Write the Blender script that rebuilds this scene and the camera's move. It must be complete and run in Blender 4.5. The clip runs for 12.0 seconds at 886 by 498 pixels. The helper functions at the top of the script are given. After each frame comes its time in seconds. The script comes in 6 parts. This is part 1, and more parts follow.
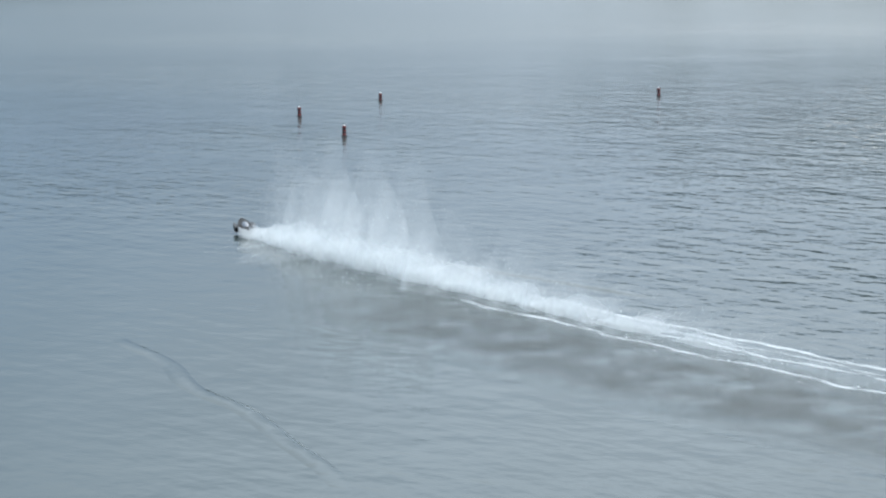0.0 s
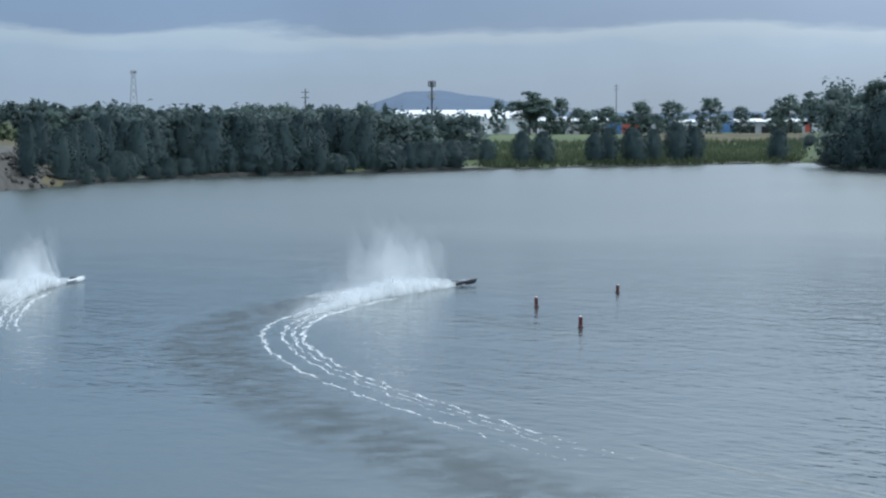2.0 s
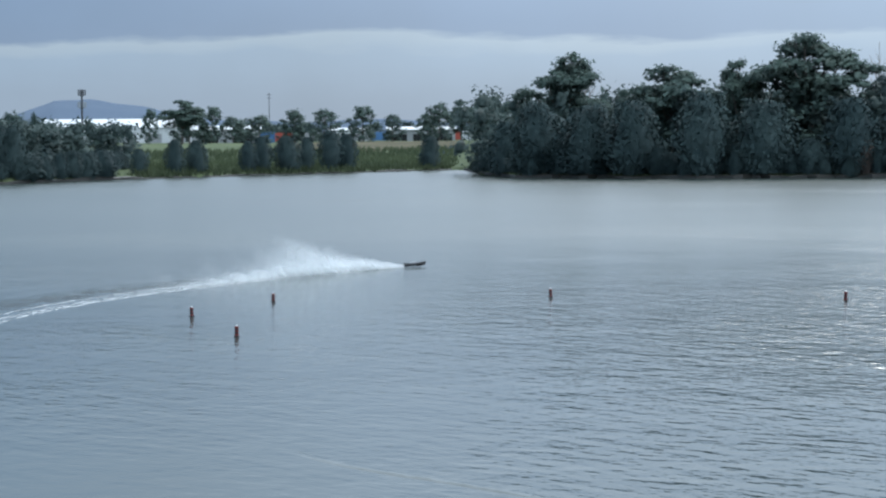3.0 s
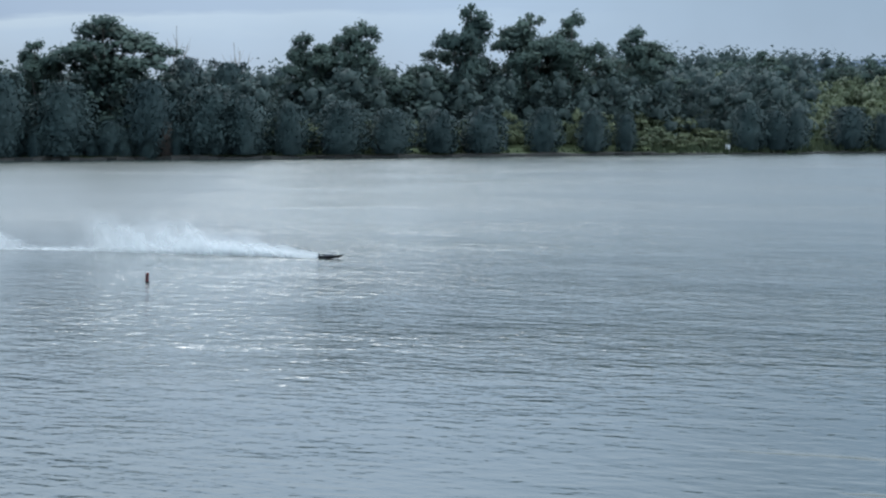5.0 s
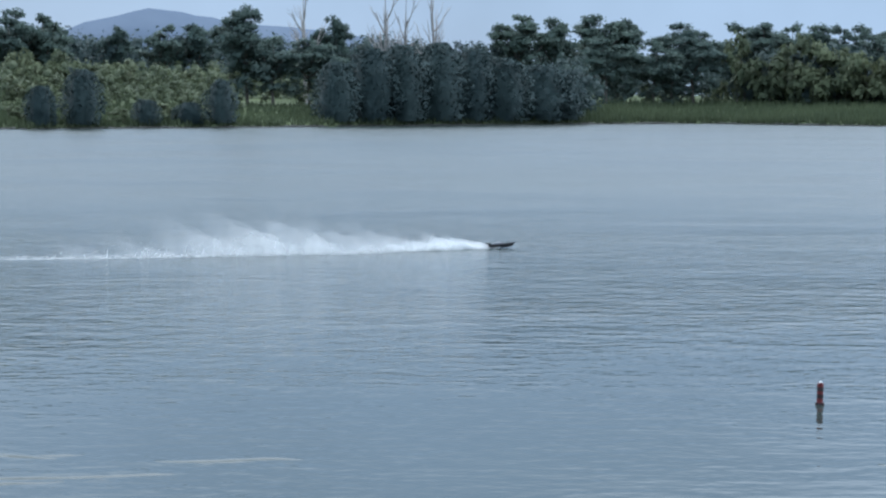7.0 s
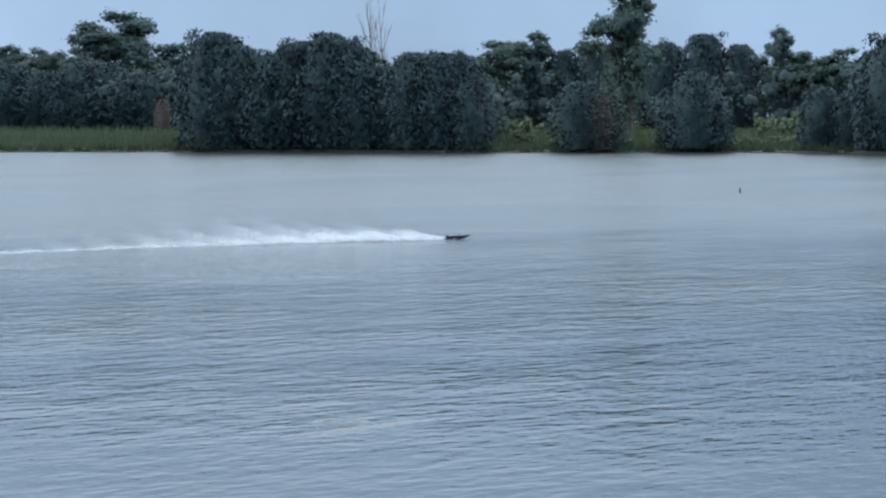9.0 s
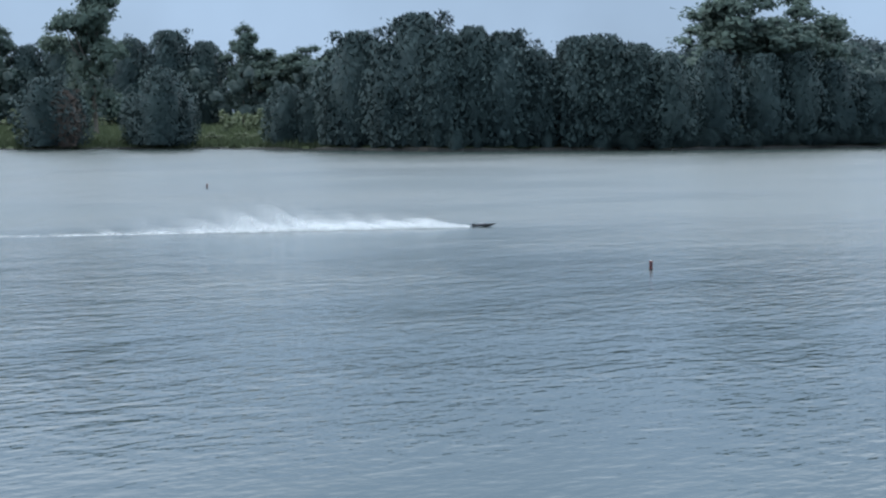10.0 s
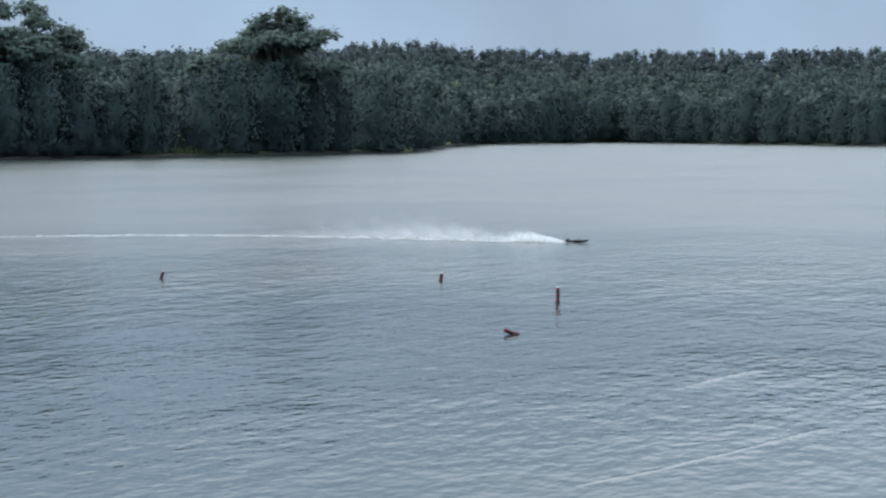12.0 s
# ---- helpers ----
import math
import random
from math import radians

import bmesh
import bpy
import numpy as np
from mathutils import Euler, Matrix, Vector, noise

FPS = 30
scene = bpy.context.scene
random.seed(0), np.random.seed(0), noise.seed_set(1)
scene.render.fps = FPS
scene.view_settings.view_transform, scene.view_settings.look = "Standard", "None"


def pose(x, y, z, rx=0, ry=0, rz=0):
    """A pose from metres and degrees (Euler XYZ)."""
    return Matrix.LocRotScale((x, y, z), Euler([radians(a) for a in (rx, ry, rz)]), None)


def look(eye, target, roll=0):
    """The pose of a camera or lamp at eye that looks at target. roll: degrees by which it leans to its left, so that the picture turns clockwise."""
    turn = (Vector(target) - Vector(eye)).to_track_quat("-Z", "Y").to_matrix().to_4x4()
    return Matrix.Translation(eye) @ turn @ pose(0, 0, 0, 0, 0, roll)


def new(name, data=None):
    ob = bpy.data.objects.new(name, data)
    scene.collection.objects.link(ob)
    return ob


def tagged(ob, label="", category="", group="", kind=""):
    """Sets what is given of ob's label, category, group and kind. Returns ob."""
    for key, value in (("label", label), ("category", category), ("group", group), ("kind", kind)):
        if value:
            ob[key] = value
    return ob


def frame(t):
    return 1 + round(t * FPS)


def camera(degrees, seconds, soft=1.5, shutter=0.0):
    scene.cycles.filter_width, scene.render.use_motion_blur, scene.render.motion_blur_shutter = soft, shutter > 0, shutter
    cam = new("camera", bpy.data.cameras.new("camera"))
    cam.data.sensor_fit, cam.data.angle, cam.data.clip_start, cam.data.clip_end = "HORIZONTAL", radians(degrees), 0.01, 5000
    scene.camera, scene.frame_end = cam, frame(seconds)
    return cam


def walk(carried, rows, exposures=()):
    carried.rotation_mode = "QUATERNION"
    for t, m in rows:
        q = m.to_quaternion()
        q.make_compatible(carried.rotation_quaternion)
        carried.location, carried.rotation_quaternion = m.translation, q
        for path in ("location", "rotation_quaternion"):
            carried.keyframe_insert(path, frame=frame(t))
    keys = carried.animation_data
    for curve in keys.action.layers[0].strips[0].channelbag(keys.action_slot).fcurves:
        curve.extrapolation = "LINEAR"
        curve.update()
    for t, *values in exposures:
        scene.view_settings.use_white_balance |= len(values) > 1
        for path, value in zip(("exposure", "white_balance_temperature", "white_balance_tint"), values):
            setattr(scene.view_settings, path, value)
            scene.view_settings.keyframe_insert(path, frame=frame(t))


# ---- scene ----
EYE = 5.0


def aim(turn, tilt, lean):
    """The camera's pose on its stand: degrees to the left of north, up, and leaning left."""
    return pose(0, 0, EYE, 90 + tilt, 0, turn) @ pose(0, 0, 0, 0, 0, lean)


cam = camera(24.25, 12.0, soft=2.3)
walk(cam, [
    (0.0, aim(46.09, -8.61, -0.92)),
    (0.5, aim(52.68, -6.64, -0.85)),
    (0.8, aim(54.70, -5.39, -0.94)),
    (1.0, aim(55.31, -5.02, -0.13)),
    (1.5, aim(55.13, -3.85, -0.10)),
    (2.0, aim(52.61, -3.25, -0.25)),
    (2.1, aim(51.86, -3.16, -0.28)),
    (2.5, aim(48.27, -3.09, -0.44)),
    (2.8, aim(45.15, -3.05, -0.50)),
    (3.0, aim(43.03, -3.08, -0.55)),
    (3.2, aim(40.91, -3.10, -0.56)),
    (4.8, aim(25.77, -3.58, -0.38)),
    (5.0, aim(23.77, -3.71, -0.25)),
    (5.4, aim(19.28, -4.02, -0.09)),
    (5.5, aim(18.00, -4.08, -0.05)),
    (5.6, aim(16.67, -4.14, -0.00)),
    (6.0, aim(10.97, -4.35, 0.25)),
    (6.2, aim(7.87, -4.42, 0.37)),
    (6.5, aim(3.16, -4.44, 0.53)),
    (6.7, aim(0.00, -4.39, 0.51)),
    (8.3, aim(-24.87, -3.67, -0.50)),
    (8.5, aim(-27.95, -3.64, -0.35)),
    (8.8, aim(-32.60, -3.66, -0.27)),
    (8.9, aim(-34.16, -3.66, -0.28)),
    (9.0, aim(-35.68, -3.65, -0.29)),
    (9.1, aim(-37.22, -3.70, -0.32)),
    (9.3, aim(-40.28, -3.71, -0.37)),
    (9.5, aim(-43.25, -3.74, -0.42)),
    (9.6, aim(-44.69, -3.74, -0.40)),
    (9.7, aim(-46.18, -3.75, -0.37)),
    (10.0, aim(-50.41, -3.81, -0.19)),
    (10.1, aim(-51.79, -3.79, -0.14)),
    (10.4, aim(-55.50, -3.63, 0.02)),
    (10.5, aim(-56.87, -3.77, 0.01)),
    (10.7, aim(-59.22, -3.73, 0.08)),
    (10.9, aim(-61.41, -3.71, 0.10)),
    (11.0, aim(-62.47, -3.68, 0.10)),
    (11.4, aim(-66.37, -3.59, 0.14)),
    (11.5, aim(-67.25, -3.57, 0.15)),
    (12.0, aim(-71.30, -3.52, 0.12)),
], exposures=[(0.0, 0.1, 6150, 7), (0.5, 0.0, 6000, 6), (1.2, -0.1, 5850, 6), (3.0, -0.08, 5850, 6), (5.9, -0.05, 5830, 6), (6.6, 0.12, 5800, 8), (9.3, 0.17, 5780, 9), (10.0, 0.22, 6010, 9), (11.0, 0.19, 6080, 9), (12.0, 0.08, 6230, 9)])

# ---- light: a broken overcast, brighter high up ahead ----
world = bpy.data.worlds.new("overcast_sky")
scene.world = world
world.use_nodes = True
SUN_BEARING, SUN_HEIGHT = -34.0, 38.0
SUN_WAY = (math.sin(radians(SUN_BEARING)) * math.cos(radians(SUN_HEIGHT)), math.cos(radians(SUN_BEARING)) * math.cos(radians(SUN_HEIGHT)), math.sin(radians(SUN_HEIGHT)))


def build_sky():
    nt = world.node_tree
    nodes, links = nt.nodes, nt.links
    nodes.clear()
    out, bg = nodes.new("ShaderNodeOutputWorld"), nodes.new("ShaderNodeBackground")
    sky = nodes.new("ShaderNodeTexSky")
    sky.sky_type, sky.sun_disc = "NISHITA", False
    sky.sun_elevation, sky.sun_rotation = radians(SUN_HEIGHT), radians(SUN_BEARING)
    coord, split = nodes.new("ShaderNodeTexCoord"), nodes.new("ShaderNodeSeparateXYZ")
    links.new(coord.outputs["Generated"], split.inputs[0])
    # cloud layers: long flat bands near the horizon
    stretch = nodes.new("ShaderNodeMapping")
    stretch.inputs["Scale"].default_value = (11.0, 11.0, 60.0)
    links.new(coord.outputs["Generated"], stretch.inputs[0])
    bands = nodes.new("ShaderNodeTexNoise")
    bands.inputs["Scale"].default_value, bands.inputs["Detail"].default_value, bands.inputs["Roughness"].default_value = 1.0, 6.0, 0.55
    links.new(stretch.outputs[0], bands.inputs["Vector"])
    push = nodes.new("ShaderNodeMath")
    push.operation = "MULTIPLY_ADD"
    push.inputs[1].default_value = 0.022
    links.new(bands.outputs["Fac"], push.inputs[0])
    links.new(split.outputs["Z"], push.inputs[2])
    layer = nodes.new("ShaderNodeValToRGB")
    ramp = layer.color_ramp
    ramp.interpolation = "EASE"
    stops = [(0.000, (0.213, 0.280, 0.370)), (0.030, (0.203, 0.267, 0.352)), (0.050, (0.218, 0.287, 0.378)), (0.058, (0.273, 0.333, 0.400)), (0.063, (0.131, 0.193, 0.300)),
             (0.092, (0.136, 0.200, 0.310)), (0.13, (0.222, 0.300, 0.405)), (0.19, (0.272, 0.358, 0.468)), (0.34, (0.570, 0.690, 0.830)), (0.45, (0.70, 0.81, 0.92)), (0.85, (0.810, 0.900, 0.972))]
    while len(ramp.elements) < len(stops):
        ramp.elements.new(0.5)
    for e, (p, c) in zip(ramp.elements, stops):
        e.position, e.color = p, (*c, 1)
    links.new(push.outputs[0], layer.inputs[0])
    # the low dark bank lies to the north-west only
    plain = nodes.new("ShaderNodeValToRGB")
    ramp = plain.color_ramp
    stops = [(0.0, (0.269, 0.353, 0.466)), (0.07, (0.253, 0.333, 0.440)), (0.092, (0.274, 0.360, 0.475)), (0.13, (0.222, 0.300, 0.405)), (0.19, (0.272, 0.358, 0.468)), (0.34, (0.570, 0.690, 0.830)), (0.45, (0.70, 0.81, 0.92)), (0.85, (0.810, 0.900, 0.972))]
    while len(ramp.elements) < len(stops):
        ramp.elements.new(0.5)
    for e, (p, c) in zip(ramp.elements, stops):
        e.position, e.color = p, (*c, 1)
    links.new(push.outputs[0], plain.inputs[0])
    west = nodes.new("ShaderNodeMapRange")
    west.inputs["From Min"].default_value, west.inputs["From Max"].default_value = -0.30, -0.62
    links.new(split.outputs["X"], west.inputs[0])
    cover = nodes.new("ShaderNodeMix")
    cover.data_type = "RGBA"
    links.new(west.outputs[0], cover.inputs["Factor"])
    links.new(plain.outputs[0], cover.inputs["A"])
    links.new(layer.outputs[0], cover.inputs["B"])
    # large thin and thick places in the overcast
    patch = nodes.new("ShaderNodeTexNoise")
    patch.inputs["Scale"].default_value, patch.inputs["Detail"].default_value = 4.5, 6.0
    links.new(coord.outputs["Generated"], patch.inputs["Vector"])
    thin = nodes.new("ShaderNodeMapRange")
    thin.inputs["From Min"].default_value, thin.inputs["From Max"].default_value = 0.3, 0.7
    thin.inputs["To Min"].default_value, thin.inputs["To Max"].default_value = 0.82, 1.18
    links.new(patch.outputs["Fac"], thin.inputs[0])
    lit = nodes.new("ShaderNodeVectorMath")
    lit.operation = "SCALE"
    links.new(cover.outputs["Result"], lit.inputs[0])
    links.new(thin.outputs[0], lit.inputs["Scale"])
    # the veiled sun; unseen glows added north and east to brighten the water
    last = lit.outputs[0]
    for way, edge, most in ((SUN_WAY, 0.75, 0.60), ((0.32, 0.63, 0.71), 0.75, 0.95), ((0.70, 0.10, 0.70), 0.74, 1.35)):
        toward = nodes.new("ShaderNodeVectorMath")
        toward.operation = "DOT_PRODUCT"
        toward.inputs[1].default_value = way
        links.new(coord.outputs["Generated"], toward.inputs[0])
        veil = nodes.new("ShaderNodeMapRange")
        veil.interpolation_type = "SMOOTHERSTEP"
        veil.inputs["From Min"].default_value, veil.inputs["From Max"].default_value = edge, 1.0
        veil.inputs["To Max"].default_value = most
        links.new(toward.outputs["Value"], veil.inputs[0])
        glow = nodes.new("ShaderNodeVectorMath")
        glow.operation = "ADD"
        links.new(last, glow.inputs[0])
        links.new(veil.outputs[0], glow.inputs[1])
        last = glow.outputs[0]
    blue = nodes.new("ShaderNodeVectorMath")
    blue.operation = "SCALE"
    blue.inputs["Scale"].default_value = 0.055
    links.new(sky.outputs[0], blue.inputs[0])
    mixed = nodes.new("ShaderNodeMix")
    mixed.data_type = "RGBA"
    mixed.inputs["Factor"].default_value = 0.88
    links.new(blue.outputs[0], mixed.inputs["A"])
    links.new(last, mixed.inputs["B"])
    links.new(mixed.outputs["Result"], bg.inputs["Color"])
    bg.inputs["Strength"].default_value = 1.5
    links.new(bg.outputs[0], out.inputs[0])


build_sky()
sun_data = bpy.data.lights.new("sun", "SUN")
sun_data.energy, sun_data.angle, sun_data.color = 0.9, radians(14), (1.0, 0.96, 0.90)
sun = new("sun", sun_data)
sun.matrix_world = look((0, 0, 0), tuple(-c for c in SUN_WAY))


# ---- materials ----
def material(name, dark, light, scale=4.0, rough=0.7, bump=0.0, metal=0.0, stretch=(1, 1, 1), fine=6.0, each=0.0, through_light=0.0):
    """A surface between two colours: broad patches, fine grain, relief, and a difference from object to object."""
    m = bpy.data.materials.new(name)
    m.use_nodes = True
    nt = m.node_tree
    nodes, links = nt.nodes, nt.links
    shader = nodes["Principled BSDF"]
    coord, mapping = nodes.new("ShaderNodeTexCoord"), nodes.new("ShaderNodeMapping")
    mapping.inputs["Scale"].default_value = stretch
    links.new(coord.outputs["Object"], mapping.inputs[0])
    broad, grain = nodes.new("ShaderNodeTexNoise"), nodes.new("ShaderNodeTexNoise")
    broad.inputs["Scale"].default_value, grain.inputs["Scale"].default_value = scale, scale * fine
    broad.inputs["Detail"].default_value, grain.inputs["Detail"].default_value = 4, 3
    for n in (broad, grain):
        links.new(mapping.outputs[0], n.inputs["Vector"])
    both = nodes.new("ShaderNodeMath")
    both.operation = "MULTIPLY_ADD"
    both.inputs[1].default_value = 0.35
    links.new(grain.outputs["Fac"], both.inputs[0])
    links.new(broad.outputs["Fac"], both.inputs[2])
    source = both.outputs[0]
    if each:
        info, add = nodes.new("ShaderNodeObjectInfo"), nodes.new("ShaderNodeMath")
        add.operation = "MULTIPLY_ADD"
        add.inputs[1].default_value = each
        links.new(info.outputs["Random"], add.inputs[0])
        links.new(source, add.inputs[2])
        source = add.outputs[0]
    span = nodes.new("ShaderNodeMapRange")
    span.inputs["From Min"].default_value, span.inputs["From Max"].default_value = 0.42 + each * 0.3, 0.95 + each * 0.7
    links.new(source, span.inputs[0])
    tone = nodes.new("ShaderNodeMix")
    tone.data_type = "RGBA"
    tone.inputs["A"].default_value, tone.inputs["B"].default_value = (*dark, 1), (*light, 1)
    links.new(span.outputs[0], tone.inputs["Factor"])
    links.new(tone.outputs["Result"], shader.inputs["Base Color"])
    shader.inputs["Roughness"].default_value, shader.inputs["Metallic"].default_value = rough, metal
    if rough >= 0.8:
        shader.inputs["Specular IOR Level"].default_value = 0.1
    if bump:
        relief = nodes.new("ShaderNodeBump")
        relief.inputs["Strength"].default_value, relief.inputs["Distance"].default_value = bump, 0.05
        links.new(source, relief.inputs["Height"])
        links.new(relief.outputs[0], shader.inputs["Normal"])
    if through_light:
        shader.inputs["Specular IOR Level"].default_value = 0.12
        leaf, mix = nodes.new("ShaderNodeBsdfTranslucent"), nodes.new("ShaderNodeMixShader")
        links.new(tone.outputs["Result"], leaf.inputs["Color"])
        mix.inputs[0].default_value = through_light
        links.new(shader.outputs[0], mix.inputs[1])
        links.new(leaf.outputs[0], mix.inputs[2])
        links.new(mix.outputs[0], nodes["Material Output"].inputs["Surface"])
    return m


def water_material():
    m = bpy.data.materials.new("lake_water")
    m.use_nodes = True
    nodes, links = m.node_tree.nodes, m.node_tree.links
    shader = nodes["Principled BSDF"]
    shader.inputs["Roughness"].default_value, shader.inputs["IOR"].default_value = 0.13, 1.333
    coord = nodes.new("ShaderNodeTexCoord")

    def noise_at(scale, detail, stretch=(1, 1, 1), turn=0.0, rough=0.5):
        mapping, n = nodes.new("ShaderNodeMapping"), nodes.new("ShaderNodeTexNoise")
        mapping.inputs["Scale"].default_value, mapping.inputs["Rotation"].default_value = stretch, (0, 0, radians(turn))
        links.new(coord.outputs["Object"], mapping.inputs[0])
        links.new(mapping.outputs[0], n.inputs["Vector"])
        n.inputs["Scale"].default_value, n.inputs["Detail"].default_value, n.inputs["Roughness"].default_value = scale, detail, rough
        return n.outputs["Fac"]

    def sums(kind, a, b):
        n = nodes.new("ShaderNodeMath")
        n.operation = kind
        for k, v in enumerate((a, b)):
            if isinstance(v, float):
                n.inputs[k].default_value = v
            else:
                links.new(v, n.inputs[k])
        return n.outputs[0]

    # silt: slightly different greens and greys over tens of metres
    tone = nodes.new("ShaderNodeMix")
    tone.data_type = "RGBA"
    tone.inputs["A"].default_value, tone.inputs["B"].default_value = (0.024, 0.036, 0.034, 1), (0.040, 0.054, 0.047, 1)
    links.new(noise_at(0.05, 3), tone.inputs["Factor"])
    links.new(tone.outputs["Result"], shader.inputs["Base Color"])
    # wind: calm lanes and rippled lanes
    gust = nodes.new("ShaderNodeMapRange")
    gust.inputs["From Min"].default_value, gust.inputs["From Max"].default_value = 0.40, 0.66
    gust.inputs["To Min"].default_value, gust.inputs["To Max"].default_value = 0.32, 1.0
    links.new(noise_at(0.035, 3, (1, 1.6, 1), 25), gust.inputs[0])
    ripple = sums("ADD", sums("MULTIPLY", noise_at(0.8, 2, (1, 1.8, 1), 20), 0.12), sums("MULTIPLY", noise_at(2.0, 2, (1, 1.6, 1), 10), 0.105))
    small = sums("MULTIPLY", noise_at(5.0, 2, (1, 1.4, 1), -15), 0.018)
    swell = sums("MULTIPLY", noise_at(0.35, 1, (1, 1.5, 1), 35), 0.10)
    # the breeze is fresher out on the open lake than in the lee of the near bank
    reach, fresh = nodes.new("ShaderNodeVectorMath"), nodes.new("ShaderNodeMapRange")
    reach.operation = "LENGTH"
    links.new(coord.outputs["Object"], reach.inputs[0])
    fresh.inputs["From Min"].default_value, fresh.inputs["From Max"].default_value = 36.0, 100.0
    fresh.inputs["To Min"].default_value, fresh.inputs["To Max"].default_value = 1.0, 3.0
    links.new(reach.outputs["Value"], fresh.inputs[0])
    # calmer in the western bay, behind the rubble bank
    bay, west = nodes.new("ShaderNodeVectorMath"), nodes.new("ShaderNodeMapRange")
    bay.operation, bay.inputs[1].default_value = "DOT_PRODUCT", (1.0, 0.5, 0.0)
    links.new(coord.outputs["Object"], bay.inputs[0])
    west.inputs["From Min"].default_value, west.inputs["From Max"].default_value = -12.0, -2.0
    west.inputs["To Min"].default_value, west.inputs["To Max"].default_value = 0.24, 1.0
    links.new(bay.outputs["Value"], west.inputs[0])
    lane = nodes.new("ShaderNodeMapRange")
    lane.inputs["From Min"].default_value, lane.inputs["From Max"].default_value = 4.0, 20.0
    lane.inputs["To Min"].default_value, lane.inputs["To Max"].default_value = 1.15, 0.60
    links.new(bay.outputs["Value"], lane.inputs[0])
    blur = nodes.new("ShaderNodeMapRange")
    blur.inputs["From Min"].default_value, blur.inputs["From Max"].default_value = 32.0, 105.0
    blur.inputs["To Min"].default_value, blur.inputs["To Max"].default_value = 0.06, 0.27
    links.new(reach.outputs["Value"], blur.inputs[0])
    links.new(blur.outputs[0], shader.inputs["Roughness"])
    lee = nodes.new("ShaderNodeMapRange")
    lee.inputs["From Min"].default_value, lee.inputs["From Max"].default_value = 22.0, 40.0
    lee.inputs["To Min"].default_value, lee.inputs["To Max"].default_value = 0.20, 1.0
    links.new(reach.outputs["Value"], lee.inputs[0])
    height = sums("MULTIPLY", sums("ADD", sums("ADD", ripple, small), swell), sums("MULTIPLY", sums("MULTIPLY", gust.outputs[0], west.outputs[0]), sums("MULTIPLY", lane.outputs[0], sums("MULTIPLY", lee.outputs[0], fresh.outputs[0]))))
    relief = nodes.new("ShaderNodeBump")
    relief.inputs["Strength"].default_value, relief.inputs["Distance"].default_value = 1.0, 1.0
    links.new(height, relief.inputs["Height"])
    links.new(relief.outputs[0], shader.inputs["Normal"])
    return m


WATER = water_material()
GRASS = material("bank_grass", (0.055, 0.074, 0.038), (0.11, 0.135, 0.066), 0.08, 0.9, 0.6, fine=14)
DRY = material("dry_grass", (0.060, 0.056, 0.034), (0.135, 0.118, 0.072), 0.15, 0.95, 0.6, fine=12)
STONE = material("grey_rubble", (0.045, 0.043, 0.040), (0.125, 0.118, 0.106), 0.8, 0.9, 0.8, each=0.6)
BARK = material("grey_bark", (0.07, 0.062, 0.055), (0.21, 0.19, 0.17), 1.2, 0.85, 0.5, stretch=(1, 1, 0.25), each=0.3)
GUM_LEAF = material("gum_leaves", (0.072, 0.110, 0.102), (0.112, 0.155, 0.124), 0.35, 0.9, each=0.35, through_light=0.35)
OAK_LEAF = material("she_oak_needles", (0.025, 0.046, 0.050), (0.047, 0.074, 0.073), 0.5, 0.9, each=0.35, through_light=0.15)
RUST_LEAF = material("dying_she_oak_needles", (0.075, 0.062, 0.055), (0.120, 0.098, 0.082), 0.5, 0.9, each=0.3, through_light=0.2)
PALE_BARK = material("bleached_bark", (0.20, 0.19, 0.18), (0.42, 0.40, 0.38), 1.2, 0.85, 0.4, stretch=(1, 1, 0.25))
BUSH_LEAF = material("wattle_leaves", (0.088, 0.112, 0.066), (0.160, 0.188, 0.104), 0.4, 0.65, each=0.6, through_light=0.3)
REEDS = material("rank_grass_blades", (0.052, 0.070, 0.040), (0.098, 0.122, 0.066), 0.05, 0.8, fine=20, through_light=0.35)
FAR_LEAF = material("far_forest_leaves", (0.044, 0.070, 0.072), (0.074, 0.104, 0.094), 0.03, 0.9, fine=20, through_light=0.35)
RUFFLED = material("ruffled_silty_water", (0.018, 0.026, 0.022), (0.038, 0.048, 0.040), 0.5, 0.5)
RUFFLED.node_tree.nodes["Principled BSDF"].inputs["Specular IOR Level"].default_value = 0.2
# bluer copy of the far leaves: haze over the ridge painted into their colour
HAZY_LEAF = material("ridge_leaves_haze_tint", (0.036, 0.054, 0.061), (0.060, 0.082, 0.085), 0.03, 0.9, fine=20, through_light=0.3)
for leaf in (GUM_LEAF, OAK_LEAF, RUST_LEAF, BUSH_LEAF, REEDS, FAR_LEAF, HAZY_LEAF):
    leaf.node_tree.nodes["Principled BSDF"].inputs["Specular IOR Level"].default_value = 0.2
    leaf.node_tree.nodes["Principled BSDF"].inputs["Roughness"].default_value = 0.7
FOAM = material("white_foam", (0.84, 0.86, 0.87), (0.95, 0.96, 0.96), 3.0, 0.7, through_light=0.45)


